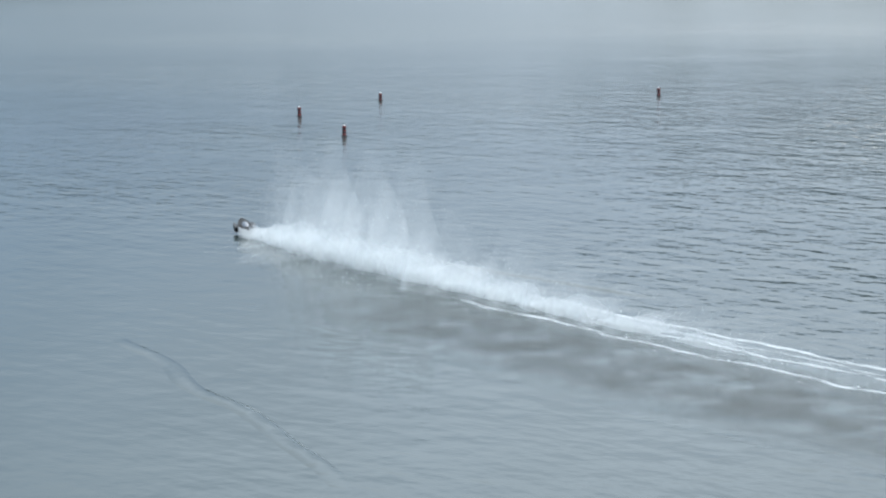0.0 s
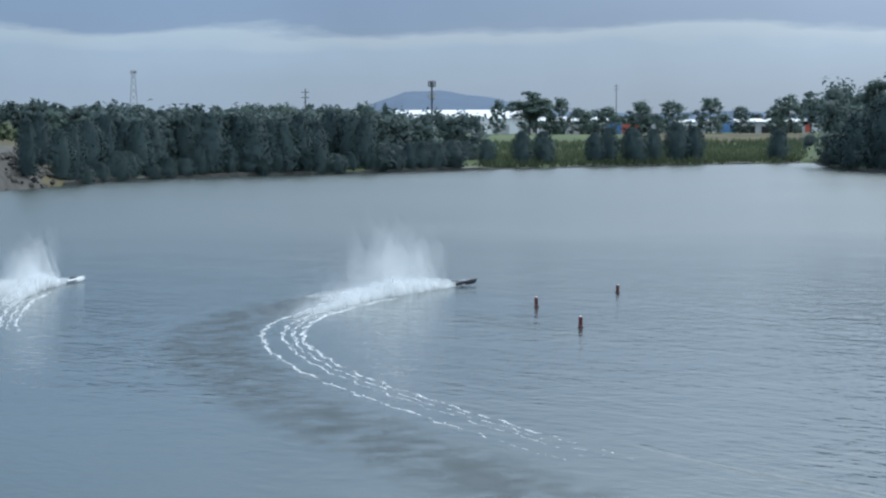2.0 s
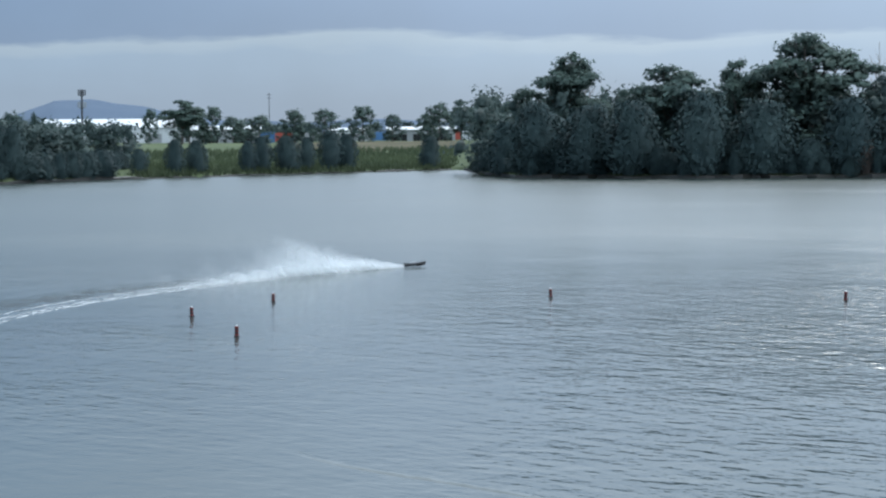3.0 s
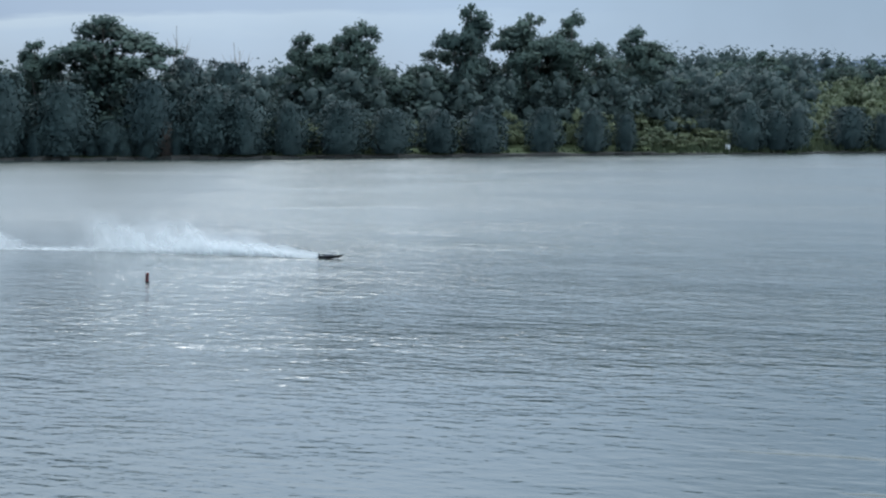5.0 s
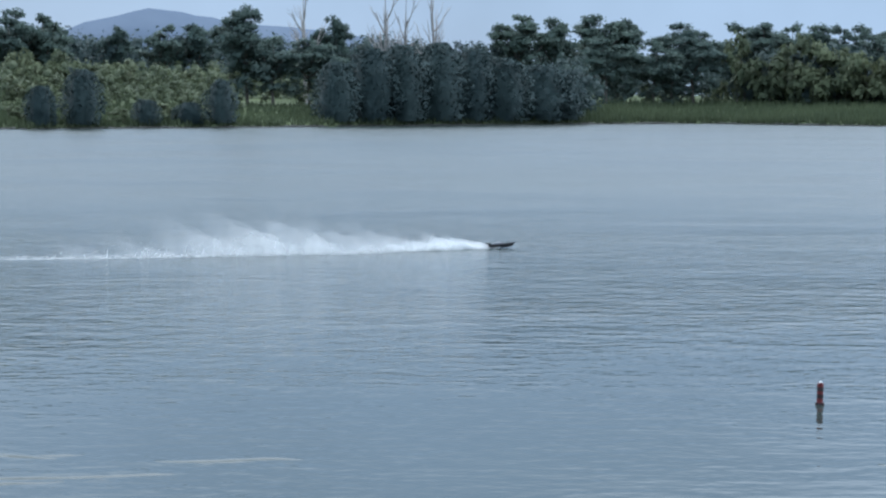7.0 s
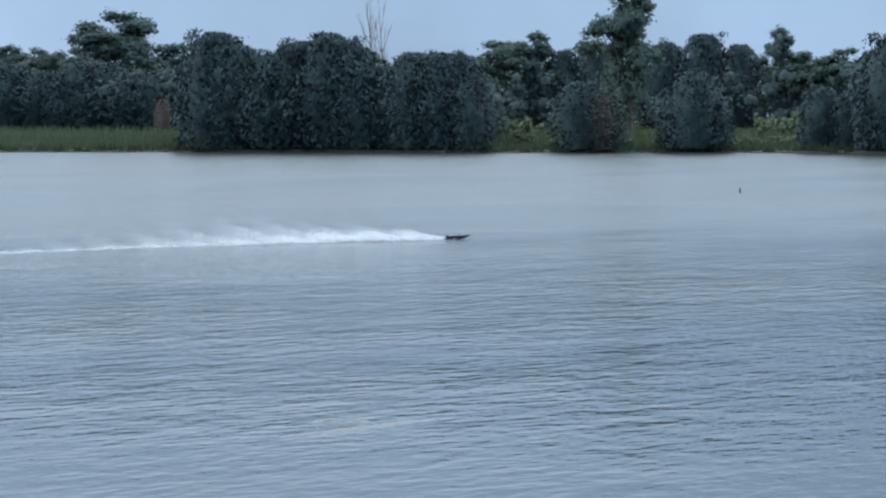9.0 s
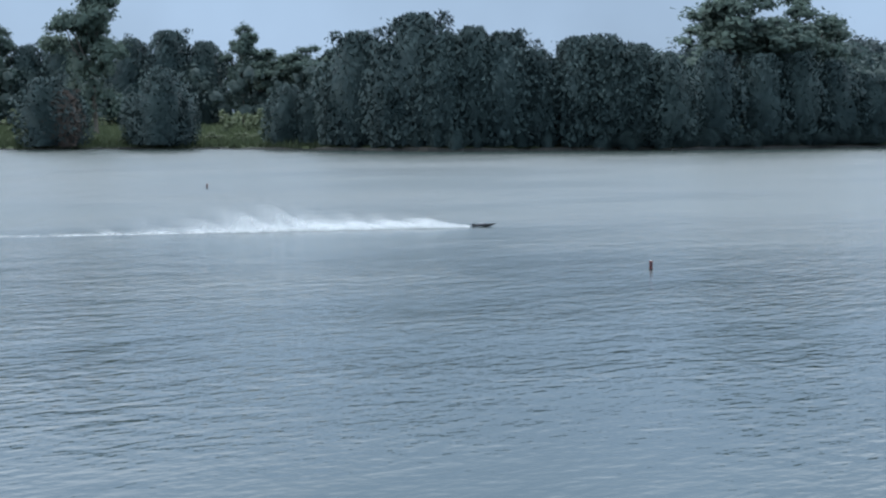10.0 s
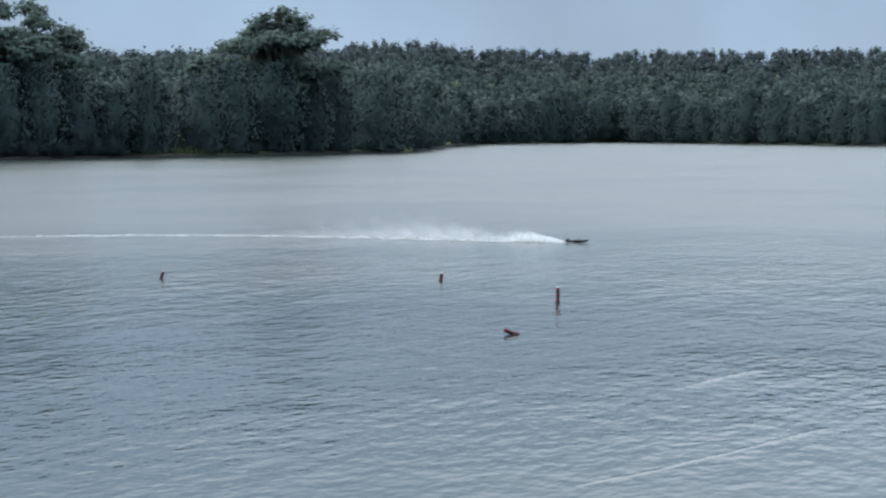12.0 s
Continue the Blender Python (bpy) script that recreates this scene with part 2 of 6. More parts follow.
def torn(m, scale, stretch, low, high, most, fade_up, fade_ends):
    """Tears holes into a thin sheet of water: noise decides where it is open; it thins upwards and towards its ends."""
    nodes, links = m.node_tree.nodes, m.node_tree.links
    out = nodes["Material Output"]
    coord, mapping, grain, info = nodes.new("ShaderNodeTexCoord"), nodes.new("ShaderNodeMapping"), nodes.new("ShaderNodeTexNoise"), nodes.new("ShaderNodeObjectInfo")
    mapping.inputs["Scale"].default_value = stretch
    links.new(coord.outputs["Object"], mapping.inputs["Vector"])
    links.new(mapping.outputs[0], grain.inputs["Vector"])
    grain.noise_dimensions = "4D"
    shift = nodes.new("ShaderNodeMath")
    shift.operation, shift.inputs[1].default_value = "MULTIPLY", 40.0
    links.new(info.outputs["Random"], shift.inputs[0])
    links.new(shift.outputs[0], grain.inputs["W"])
    grain.inputs["Scale"].default_value, grain.inputs["Detail"].default_value = scale, 4.0
    holes = nodes.new("ShaderNodeMapRange")
    holes.inputs["From Min"].default_value, holes.inputs["From Max"].default_value, holes.inputs["To Max"].default_value = low, high, most
    links.new(grain.outputs["Fac"], holes.inputs[0])
    split = nodes.new("ShaderNodeSeparateXYZ")
    links.new(coord.outputs["Generated"], split.inputs[0])
    last = holes.outputs[0]

    def times(a, b):
        n = nodes.new("ShaderNodeMath")
        n.operation, n.use_clamp = "MULTIPLY", True
        links.new(a, n.inputs[0])
        links.new(b, n.inputs[1])
        return n.outputs[0]
    if fade_up:
        up = nodes.new("ShaderNodeMapRange")
        up.inputs["From Min"].default_value, up.inputs["From Max"].default_value = 1.0, 1.0 - fade_up
        links.new(split.outputs["Z"], up.inputs[0])
        last = times(last, up.outputs[0])
    for axis in fade_ends.upper():
        for near, far in ((0.0, 0.42), (1.0, 0.58))[:2 if axis in fade_ends else 1]:
            end = nodes.new("ShaderNodeMapRange")
            end.interpolation_type = "SMOOTHSTEP"
            end.inputs["From Min"].default_value, end.inputs["From Max"].default_value = near, far
            links.new(split.outputs[axis], end.inputs[0])
            last = times(last, end.outputs[0])
    gap, mix = nodes.new("ShaderNodeBsdfTransparent"), nodes.new("ShaderNodeMixShader")
    links.new(last, mix.inputs[0])
    links.new(gap.outputs[0], mix.inputs[1])
    links.new(out.inputs["Surface"].links[0].from_socket, mix.inputs[2])
    links.new(mix.outputs[0], out.inputs["Surface"])
    return m


WHITE_WATER = ((0.88, 0.90, 0.91), (0.96, 0.97, 0.97), 3.0, 0.7)
JET_SHEET = torn(material("white_spray_sheet", *WHITE_WATER, through_light=0.45), 3.0, (1.4, 1.4, 1.0), 0.06, 0.42, 1.0, 0.98, "x")
WET_MUD = material("wet_bank_mud", (0.011, 0.011, 0.009), (0.024, 0.023, 0.018), 0.3, 0.6, 0.5)
WING_SHEET = torn(material("thrown_spray_sheet", *WHITE_WATER, through_light=0.45), 2.4, (1.2, 0.8, 1.0), 0.22, 0.66, 0.70, 0.95, "y")
MIST_SHEET = torn(material("spray_mist", *WHITE_WATER, through_light=0.45), 1.3, (1.3, 1.3, 0.7), 0.16, 0.80, 0.66, 0.85, "X")
FAN_SHEET = torn(material("spray_fan", *WHITE_WATER, through_light=0.45), 1.5, (1.2, 1.2, 0.6), 0.10, 0.95, 0.50, 1.0, "XY")
FOAM_FILM = torn(material("foam_film", *WHITE_WATER, through_light=0.2), 9.0, (0.10, 1.5, 1.0), 0.33, 0.68, 0.80, 0, "")
torn(RUFFLED, 1.6, (1.0, 1.0, 1.0), 0.38, 0.70, 0.46, 0, "XY")
scene.cycles.transparent_max_bounces = 24
# the blue of distant air is put straight into the hills' base colour
HAZE_HILL = material("hill_in_painted_haze", (0.090, 0.120, 0.170), (0.112, 0.144, 0.196), 0.004, 1.0)
WHITE_PAINT = material("white_sheet_metal", (0.52, 0.54, 0.56), (0.66, 0.67, 0.68), 0.3, 0.5, 0.1)
GREY_PAINT = material("grey_sheet_metal", (0.26, 0.27, 0.28), (0.38, 0.39, 0.40), 0.3, 0.5, 0.1)
RED_PAINT = material("red_container", (0.30, 0.045, 0.03), (0.42, 0.09, 0.06), 0.5, 0.6)
BLUE_PAINT = material("blue_container", (0.05, 0.14, 0.32), (0.10, 0.22, 0.42), 0.5, 0.6)
GREEN_PAINT = material("green_container", (0.06, 0.22, 0.17), (0.12, 0.32, 0.25), 0.5, 0.6)
DARK_STEEL = material("dark_steel", (0.06, 0.06, 0.065), (0.14, 0.14, 0.15), 2.0, 0.5, metal=0.6)
PALE_STEEL = material("pale_steel", (0.25, 0.25, 0.26), (0.38, 0.38, 0.40), 2.0, 0.5, metal=0.5)
GLASS_DARK = material("dark_opening", (0.015, 0.016, 0.018), (0.03, 0.03, 0.033), 1.0, 0.2)
BUOY_RED = material("faded_red_tube", (0.11, 0.016, 0.017), (0.22, 0.034, 0.032), 9.0, 0.55, 0.2)
BUOY_DARK = material("wet_dark_rubber", (0.018, 0.012, 0.012), (0.05, 0.03, 0.03), 9.0, 0.4, 0.2)
BUOY_WHITE = material("white_plastic", (0.62, 0.63, 0.62), (0.80, 0.81, 0.80), 9.0, 0.5)
HULL_BLACK = material("black_gelcoat", (0.008, 0.008, 0.010), (0.018, 0.018, 0.021), 6.0, 0.5)
HULL_BLACK.node_tree.nodes["Principled BSDF"].inputs["Specular IOR Level"].default_value = 0.2
HULL_WHITE = material("white_gelcoat", (0.74, 0.75, 0.75), (0.84, 0.85, 0.85), 6.0, 0.25)
DECK_GREY = material("silver_deck", (0.12, 0.13, 0.15), (0.22, 0.23, 0.26), 8.0, 0.45)
METAL = material("bright_metal", (0.45, 0.45, 0.46), (0.62, 0.62, 0.63), 10.0, 0.25, metal=1.0)


# ---- mesh helpers ----
def mesh_of(name, verts, faces, mat, smooth=False):
    me = bpy.data.meshes.new(name)
    me.from_pydata(verts, [], faces)
    me.materials.append(mat)
    if smooth:
        me.polygons.foreach_set("use_smooth", [True] * len(me.polygons))
    me.update()
    return me


def part(name, bm, mat, parent, label=""):
    """Links a bmesh as one mesh object under a thing or a part."""
    me = bpy.data.meshes.new(name)
    bm.to_mesh(me)
    bm.free()
    me.materials.append(mat)
    return placed(name, me, parent, label)


def placed(name, me, parent=None, label="", m=None):
    ob = new(name, me)
    ob.parent = parent
    if m is not None:
        ob.matrix_basis = m
    if label:
        tagged(ob, label)
    return ob


def box(bm, x0, x1, y0, y1, z0, z1, bevel=0.0):
    made = bmesh.ops.create_cube(bm, size=1, matrix=Matrix.LocRotScale(((x0 + x1) / 2, (y0 + y1) / 2, (z0 + z1) / 2), None, (x1 - x0, y1 - y0, z1 - z0)))
    if bevel:
        edges = {e for v in made["verts"] for e in v.link_edges}
        bmesh.ops.bevel(bm, geom=list(edges), offset=bevel, segments=2, affect="EDGES")


def tube(bm, a, b, r0, r1, sides=8):
    a, b = Vector(a), Vector(b)
    turn = (b - a).to_track_quat("Z", "Y").to_matrix().to_4x4()
    bmesh.ops.create_cone(bm, cap_ends=True, segments=sides, radius1=r0, radius2=r1, depth=(b - a).length, matrix=Matrix.Translation((a + b) / 2) @ turn)


# ---- the plan: shore distance from the camera's stand, by compass bearing ----
SHORE_B = (-180, -125, -110, -95, -82, -75, -67, -64, -62, -60, -55, -52, -47, -43, -42.5, -42.1, -41, -36, -29, -25, -14, -6, 0, 12, 13)
SHORE_D = (8, 9, 40, 110, 150, 160, 170, 190, 212, 230, 250, 270, 297, 320, 328, 285, 253, 240, 240, 243, 262, 280, 300, 365, 360)
SHORE_B += (25, 31, 37, 44, 50, 57, 64, 67, 70.4, 71.5, 72, 76, 83.5, 92, 100, 110, 125, 180)
SHORE_D += (321, 305, 289, 284, 262, 264, 290, 313, 348, 420, 468, 527, 462, 430, 200, 40, 9, 8)


def shore(b):
    wobble = 2.2 * noise.noise((b * 1.7, 3.1, 0)) + 1.0 * noise.noise((b * 6.0, 9.0, 0))
    return float(np.interp(b, SHORE_B, SHORE_D)) + (wobble if -80 < b < 95 else 0)


def rise(b, back):
    """The ground's height so far behind the shore."""
    z = float(np.interp(back, (0, 1.5, 15, 60, 120, 400), (-0.3, 0.45, 1.2, 2.8, 4.2, 4.5)))
    if b > 54:  # wooded hill in the east
        z += float(np.interp(b, (54, 58, 66, 72, 120), (0, 0.58, 0.74, 1, 1))) * float(np.interp(back, (60, 500, 900, 3000), (0, 25, 33, 33)))
    if b < -63:  # rubble bank
        z += float(np.interp(b, (-90, -64.5, -63), (1, 1, 0))) * float(np.interp(back, (0, 6, 30, 60, 130), (0, 1.8, 2.6, 1.6, 0)))
    return z


def at(b, back, up=0.0):
    d = shore(b) + back
    return Vector((math.sin(radians(b)) * d, math.cos(radians(b)) * d, rise(b, back) + up))


def build_water():
    # one sheet, finer towards the camera
    rings = [1.5 * 1.06 ** k for k in range(104)]
    turns = 180
    verts = [(0, 0, 0)] + [(r * math.sin(2 * math.pi * k / turns), r * math.cos(2 * math.pi * k / turns), 0) for r in rings for k in range(turns)]
    faces = [(0, 1 + (k + 1) % turns, 1 + k) for k in range(turns)]
    for r in range(len(rings) - 1):
        for k in range(turns):
            a, b = 1 + r * turns + k, 1 + r * turns + (k + 1) % turns
            faces.append((a, b, b + turns, a + turns))
    tagged(placed("water", mesh_of("water", verts, faces, WATER)), "grey-blue rippled lake water under an overcast sky", "water", kind="structure")


def build_ground():
    # bare land round the whole lake, out to the horizon
    bearings = sorted(set([float(b) for b in range(-180, -84, 6)] + [-84 + 0.4 * k for k in range(450)] + [float(b) for b in range(96, 181, 6)]))
    backs = (0, 1.5, 4, 8, 15, 25, 40, 60, 85, 120, 180, 260, 400, 600, 900, 1500, 2600, 4400)
    verts, faces = [], []
    for b in bearings:
        for s in backs:
            p = at(b, s)
            if s > 3:
                p.z += 0.25 * noise.noise((p.x * 0.07, p.y * 0.07, 1))
            verts.append(p)
    n = len(backs)
    for i in range(len(bearings) - 1):
        for j in range(n - 1):
            faces.append((i * n + j, i * n + j + 1, (i + 1) * n + j + 1, (i + 1) * n + j))
    me = mesh_of("ground", verts, faces, GRASS, True)
    me.materials.append(DRY)
    me.materials.append(STONE)
    for i in range(len(bearings) - 1):
        for j in range(n - 1):
            if (bearings[i] < -61.5 and backs[j] < 130) or (-48 < bearings[i] < -42.6 and 60 <= backs[j] < 130):
                me.polygons[i * (n - 1) + j].material_index = 2 if bearings[i] < -63.6 and backs[j] < 25 else 1
    tagged(placed("ground", me), "grassy lake shore with green and yellowed patches", "ground", kind="structure")


build_water()
build_ground()


# ---- distance ----
def ridge(name, b0, b1, far, tops, mat, label):
    """A long far hill: its crest heights at even steps of bearing."""
    steps, verts, faces = 60, [], []
    for k in range(steps + 1):
        b = b0 + (b1 - b0) * k / steps
        top = float(np.interp(k / steps, np.linspace(0, 1, len(tops)), tops)) * (1 + 0.06 * noise.noise((b * 1.3, far, 0)))
        for d, z in ((far - 400, 2), (far - 150, top * 0.7), (far, top), (far + 300, 2)):
            verts.append((math.sin(radians(b)) * d, math.cos(radians(b)) * d, z))
    for k in range(steps):
        for j in range(3):
            faces.append((k * 4 + j, k * 4 + j + 1, k * 4 + j + 5, k * 4 + j + 4))
    tagged(placed(name, mesh_of(name, verts, faces, mat, True)), label, "hill", kind="structure")


# far hills, their haze painted by HAZE_HILL's blue
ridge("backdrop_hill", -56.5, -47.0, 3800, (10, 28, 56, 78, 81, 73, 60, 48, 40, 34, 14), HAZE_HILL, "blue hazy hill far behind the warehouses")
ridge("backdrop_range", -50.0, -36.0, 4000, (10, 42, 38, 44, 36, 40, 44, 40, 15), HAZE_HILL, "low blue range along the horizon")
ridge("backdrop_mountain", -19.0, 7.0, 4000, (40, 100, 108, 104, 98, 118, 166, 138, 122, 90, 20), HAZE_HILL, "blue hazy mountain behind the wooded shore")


def ball_form():
    bm = bmesh.new()
    bmesh.ops.create_icosphere(bm, subdivisions=1, radius=1)
    form = [tuple(v.co) for v in bm.verts], [tuple(v.index for v in f.verts) for f in bm.faces]
    bm.free()
    return form


BALL = ball_form()


def leaf_mesh(name, clumps, mat, size, seed, slim=0.48, droop=0.0, shell=0.33, fuzz=0.20, core=0.40, share=1.15, axis=True):
    """Leaf sprays as small blades that lie like scales round clump centres, facing out and up. clumps: (centre, radii, count)."""
    rng = np.random.default_rng(seed)
    verts, faces, normals = [], [], []
    ball, ball_faces = np.array(BALL[0]), BALL[1]
    for centre, radii, count in clumps:
        out = np.array((centre[0], centre[1], 0.0))
        out /= np.linalg.norm(out) + 0.5
        if core:  # the twigs and leaves too dense to see into
            lump = ball * core * (1 + 0.16 * rng.normal(size=(len(ball), 1)))
            faces.extend([tuple(i + len(verts) for i in f) for f in ball_faces])
            verts.extend((np.array(centre) + lump * np.array(radii)).tolist())
            lie = (0.4 if axis else 0.55) * ball + (0.7 * out if axis else 0.0) + (0, 0, 0.5)
            normals.append(lie / np.linalg.norm(lie, axis=1)[:, None])
        count = int(count * share)
        way = rng.normal(size=(count, 3))
        way /= np.linalg.norm(way, axis=1)[:, None]
        spot = np.array(centre) + way * np.array(radii) * (rng.random((count, 1)) ** shell) * (1 + fuzz * rng.normal(size=(count, 1)))
        face = way + (0, 0, 0.45) + 0.45 * rng.normal(size=(count, 3))
        face /= np.linalg.norm(face, axis=1)[:, None]
        along = rng.normal(size=(count, 3)) * (1 - 0.7 * droop) + (0, 0, -1.6 * droop)
        u = along - face * np.sum(along * face, axis=1)[:, None]
        u /= np.linalg.norm(u, axis=1)[:, None] + 1e-6
        v = np.cross(face, u)
        s = size * (0.55 + 0.9 * rng.random((count, 1)))
        blade = np.stack([spot - u * s, spot + u * s * 0.7 - v * s * slim * 1.25, spot + u * s * 0.7 + v * s * slim * 1.25], 1)
        n = len(verts)
        verts.extend(blade.reshape(-1, 3).tolist())
        faces.extend((np.arange(count * 3).reshape(-1, 3) + n).tolist())
        lie = (0.4 if axis else 0.55) * way + (0.7 * out if axis else 0.0) + (0, 0, 0.5) + 0.15 * rng.normal(size=(count, 3))
        normals.append(np.repeat(lie / np.linalg.norm(lie, axis=1)[:, None], 3, axis=0))
    me = mesh_of(name, verts, faces, mat, True)
    me.normals_split_custom_set_from_vertices(np.concatenate(normals).tolist())
    return me


def limb_mesh(name, points, r0, r1, mat=None, sides=7):
    """One tapered stem along points, in one skin."""
    verts, faces, n = [], [], len(points)
    for k, q in enumerate(points):
        way = (points[min(k + 1, n - 1)] - points[max(k - 1, 0)]).normalized()
        turn, r = way.to_track_quat("Z", "Y"), r0 + (r1 - r0) * k / (n - 1)
        verts += [q + turn @ Vector((math.cos(6.2832 * s / sides) * r, math.sin(6.2832 * s / sides) * r, 0)) for s in range(sides)]
    for k in range(n - 1):
        faces += [(k * sides + s, k * sides + (s + 1) % sides, (k + 1) * sides + (s + 1) % sides, (k + 1) * sides + s) for s in range(sides)]
    faces.append(tuple(range((n - 1) * sides, n * sides)))
    return mesh_of(name, verts, faces, mat or BARK, True)


def gum_shape(seed, many=1.0, leaf=0.30):
    """A eucalypt 16 m high and about 12 m wide: rounded leaf clouds, umbrella on umbrella, on bare forking limbs."""
    rng = random.Random(seed)
    lean = Vector((rng.uniform(-0.8, 0.8), rng.uniform(-0.8, 0.8), 0))
    fork = Vector((lean.x * 0.5, lean.y * 0.5, rng.uniform(4.5, 6.5)))
    made, clumps = [("trunk", limb_mesh("trunk", [Vector((0, 0, -0.6)), Vector((lean.x * 0.2, lean.y * 0.2, 2.6)), fork], 0.28, 0.18))], []
    for k in range(11):
        turn, reach = k * 2.4 + rng.uniform(-0.4, 0.4), rng.uniform(1.4, 4.9)
        top = 15.0 if k == 0 else 14.9 - 0.17 * reach * reach - rng.uniform(0, 2.6)
        reach = reach if k else 0.6
        end = Vector((math.cos(turn) * reach, math.sin(turn) * reach, top - 0.7)) + lean
        mid = fork.lerp(end, 0.5) + Vector((rng.uniform(-0.4, 0.4), rng.uniform(-0.4, 0.4), rng.uniform(-0.4, 0.5)))
        made.append(("limb", limb_mesh("limb", [fork, mid, end], 0.16, 0.04)))
        for j in range(6):
            a, o = turn + j * 1.3 + rng.uniform(-0.5, 0.5), (0.0 if j == 0 else rng.uniform(0.7, 1.5))
            c = end + Vector((math.cos(a) * o, math.sin(a) * o, -0.28 * o * o + rng.uniform(-0.35, 0.25)))
            r = rng.uniform(0.6, 1.1)
            clumps.append((c, (r, r, r * rng.uniform(0.65, 0.85)), int((58 * r * r + 14) * many)))
        for j in range(6):
            f = rng.uniform(-0.4, 0.85)
            c = mid.lerp(end, f) + Vector((rng.uniform(-1.3, 1.3), rng.uniform(-1.3, 1.3), rng.uniform(-0.6, 0.6)))
            r = rng.uniform(0.7, 1.25)
            clumps.append((c, (r, r, r * 0.8), int((46 * r * r + 10) * many)))
    for k in range(20):  # lower growth round the stem
        turn, out = k * 2.4, rng.uniform(0.8, 3.9)
        c = Vector((math.cos(turn) * out, math.sin(turn) * out, rng.uniform(2.4, 10.0)))
        r = rng.uniform(0.9, 1.6)
        clumps.append((c, (r, r, r * 0.8), int(58 * r * many)))
    made.append(("crown", leaf_mesh("crown", clumps, GUM_LEAF, leaf, seed)))
    return made


def oak_shape(seed, leaf=None):
    """A she-oak 10 m high and 7 m wide: one dense weeping mass down to the ground, lobed, with a feathery skin and ragged leaders."""
    rng = random.Random(seed)
    made = [("trunk", limb_mesh("trunk", [Vector((0, 0, -0.6)), Vector((rng.uniform(-0.3, 0.3), 0, 4)), Vector((rng.uniform(-0.5, 0.5), 0, 9.0))], 0.2, 0.03))]
    verts, faces, normals = [], [], []

    def girth(turn, z):
        lobes = 0.30 * noise.noise((math.cos(turn) * 1.2 + seed * 3.7, math.sin(turn) * 1.2, z * 0.30)) + 0.16 * noise.noise((math.cos(turn) * 2.9, math.sin(turn) * 2.9 + seed, z * 0.8))
        return 3.15 * math.sin(math.pi * min(1.0, (z + 2.0) / 11.4)) ** 0.62 * (0.90 + lobes)
    rings, sides = 11, 14
    for k in range(rings):
        for j in range(sides):
            z, turn = 0.05 + 8.6 * k / (rings - 1), 6.2832 * j / sides
            r = 0.64 * girth(turn, z)
            verts.append((math.cos(turn) * r, math.sin(turn) * r, z))
            normals.append((math.cos(turn), math.sin(turn), 0.45 + 0.1 * z))
    for k in range(rings - 1):
        faces += [(k * sides + j, k * sides + (j + 1) % sides, (k + 1) * sides + (j + 1) % sides, (k + 1) * sides + j) for j in range(sides)]
    faces.append(tuple((rings - 1) * sides + j for j in range(sides)))

    def frond(spot, lie, s):
        along = Vector((rng.gauss(0, 0.6), rng.gauss(0, 0.6), -0.8)).normalized()
        across = along.cross(Vector((rng.gauss(0, 1), rng.gauss(0, 1), rng.gauss(0, 1)))).normalized() * s * 0.42
        if across.cross(along).dot(Vector(lie)) < 0:
            across = -across
        n = len(verts)
        verts.extend([tuple(spot - along * s), tuple(spot + along * s * 0.7 + across), tuple(spot + along * s * 0.7 - across)])
        normals.extend([lie] * 3)
        faces.append((n, n + 1, n + 2))
    for _ in range(3300):
        z, turn = 0.1 + 9.0 * rng.random(), rng.uniform(0, 6.2832)
        r = girth(turn, z) * (0.62 + 0.52 * rng.random() ** 0.75)
        frond(Vector((math.cos(turn) * r, math.sin(turn) * r, z)), (math.cos(turn), math.sin(turn), 0.45 + 0.1 * z), rng.uniform(0.14, 0.34))
    for _ in range(7):
        x, y, z = rng.uniform(-1.7, 1.7), rng.uniform(-1.7, 1.7), rng.uniform(8.2, 9.5)
        for _ in range(60):
            frond(Vector((x + rng.gauss(0, 0.26), y + rng.gauss(0, 0.26), z - abs(rng.gauss(0, 0.5)))), (x * 0.4, y * 0.4, 1.0), rng.uniform(0.10, 0.22))
    me = mesh_of("crown", verts, faces, leaf or OAK_LEAF, True)
    me.normals_split_custom_set_from_vertices([tuple(Vector(q).normalized()) for q in normals])
    made.append(("crown", me))
    return made


def bush_shape(seed):
    """A wattle bush 4 m high and 5 m wide."""
    rng = random.Random(seed)
    clumps = []
    for k in range(22):
        turn, out = k * 2.4, rng.uniform(0.2, 2.0)
        c = Vector((math.cos(turn) * out, math.sin(turn) * out, rng.uniform(0.5, 3.4 - 0.32 * out * out)))
        r = rng.uniform(0.42, 0.8)
        clumps.append((c, (r, r, r * 0.7), 44))
    return [("stem", limb_mesh("stem", [Vector((0, 0, -0.5)), Vector((0.1, 0, 1)), Vector((0, 0.1, 2.4))], 0.07, 0.02)), ("crown", leaf_mesh("crown", clumps, BUSH_LEAF, 0.19, seed, share=1.2))]


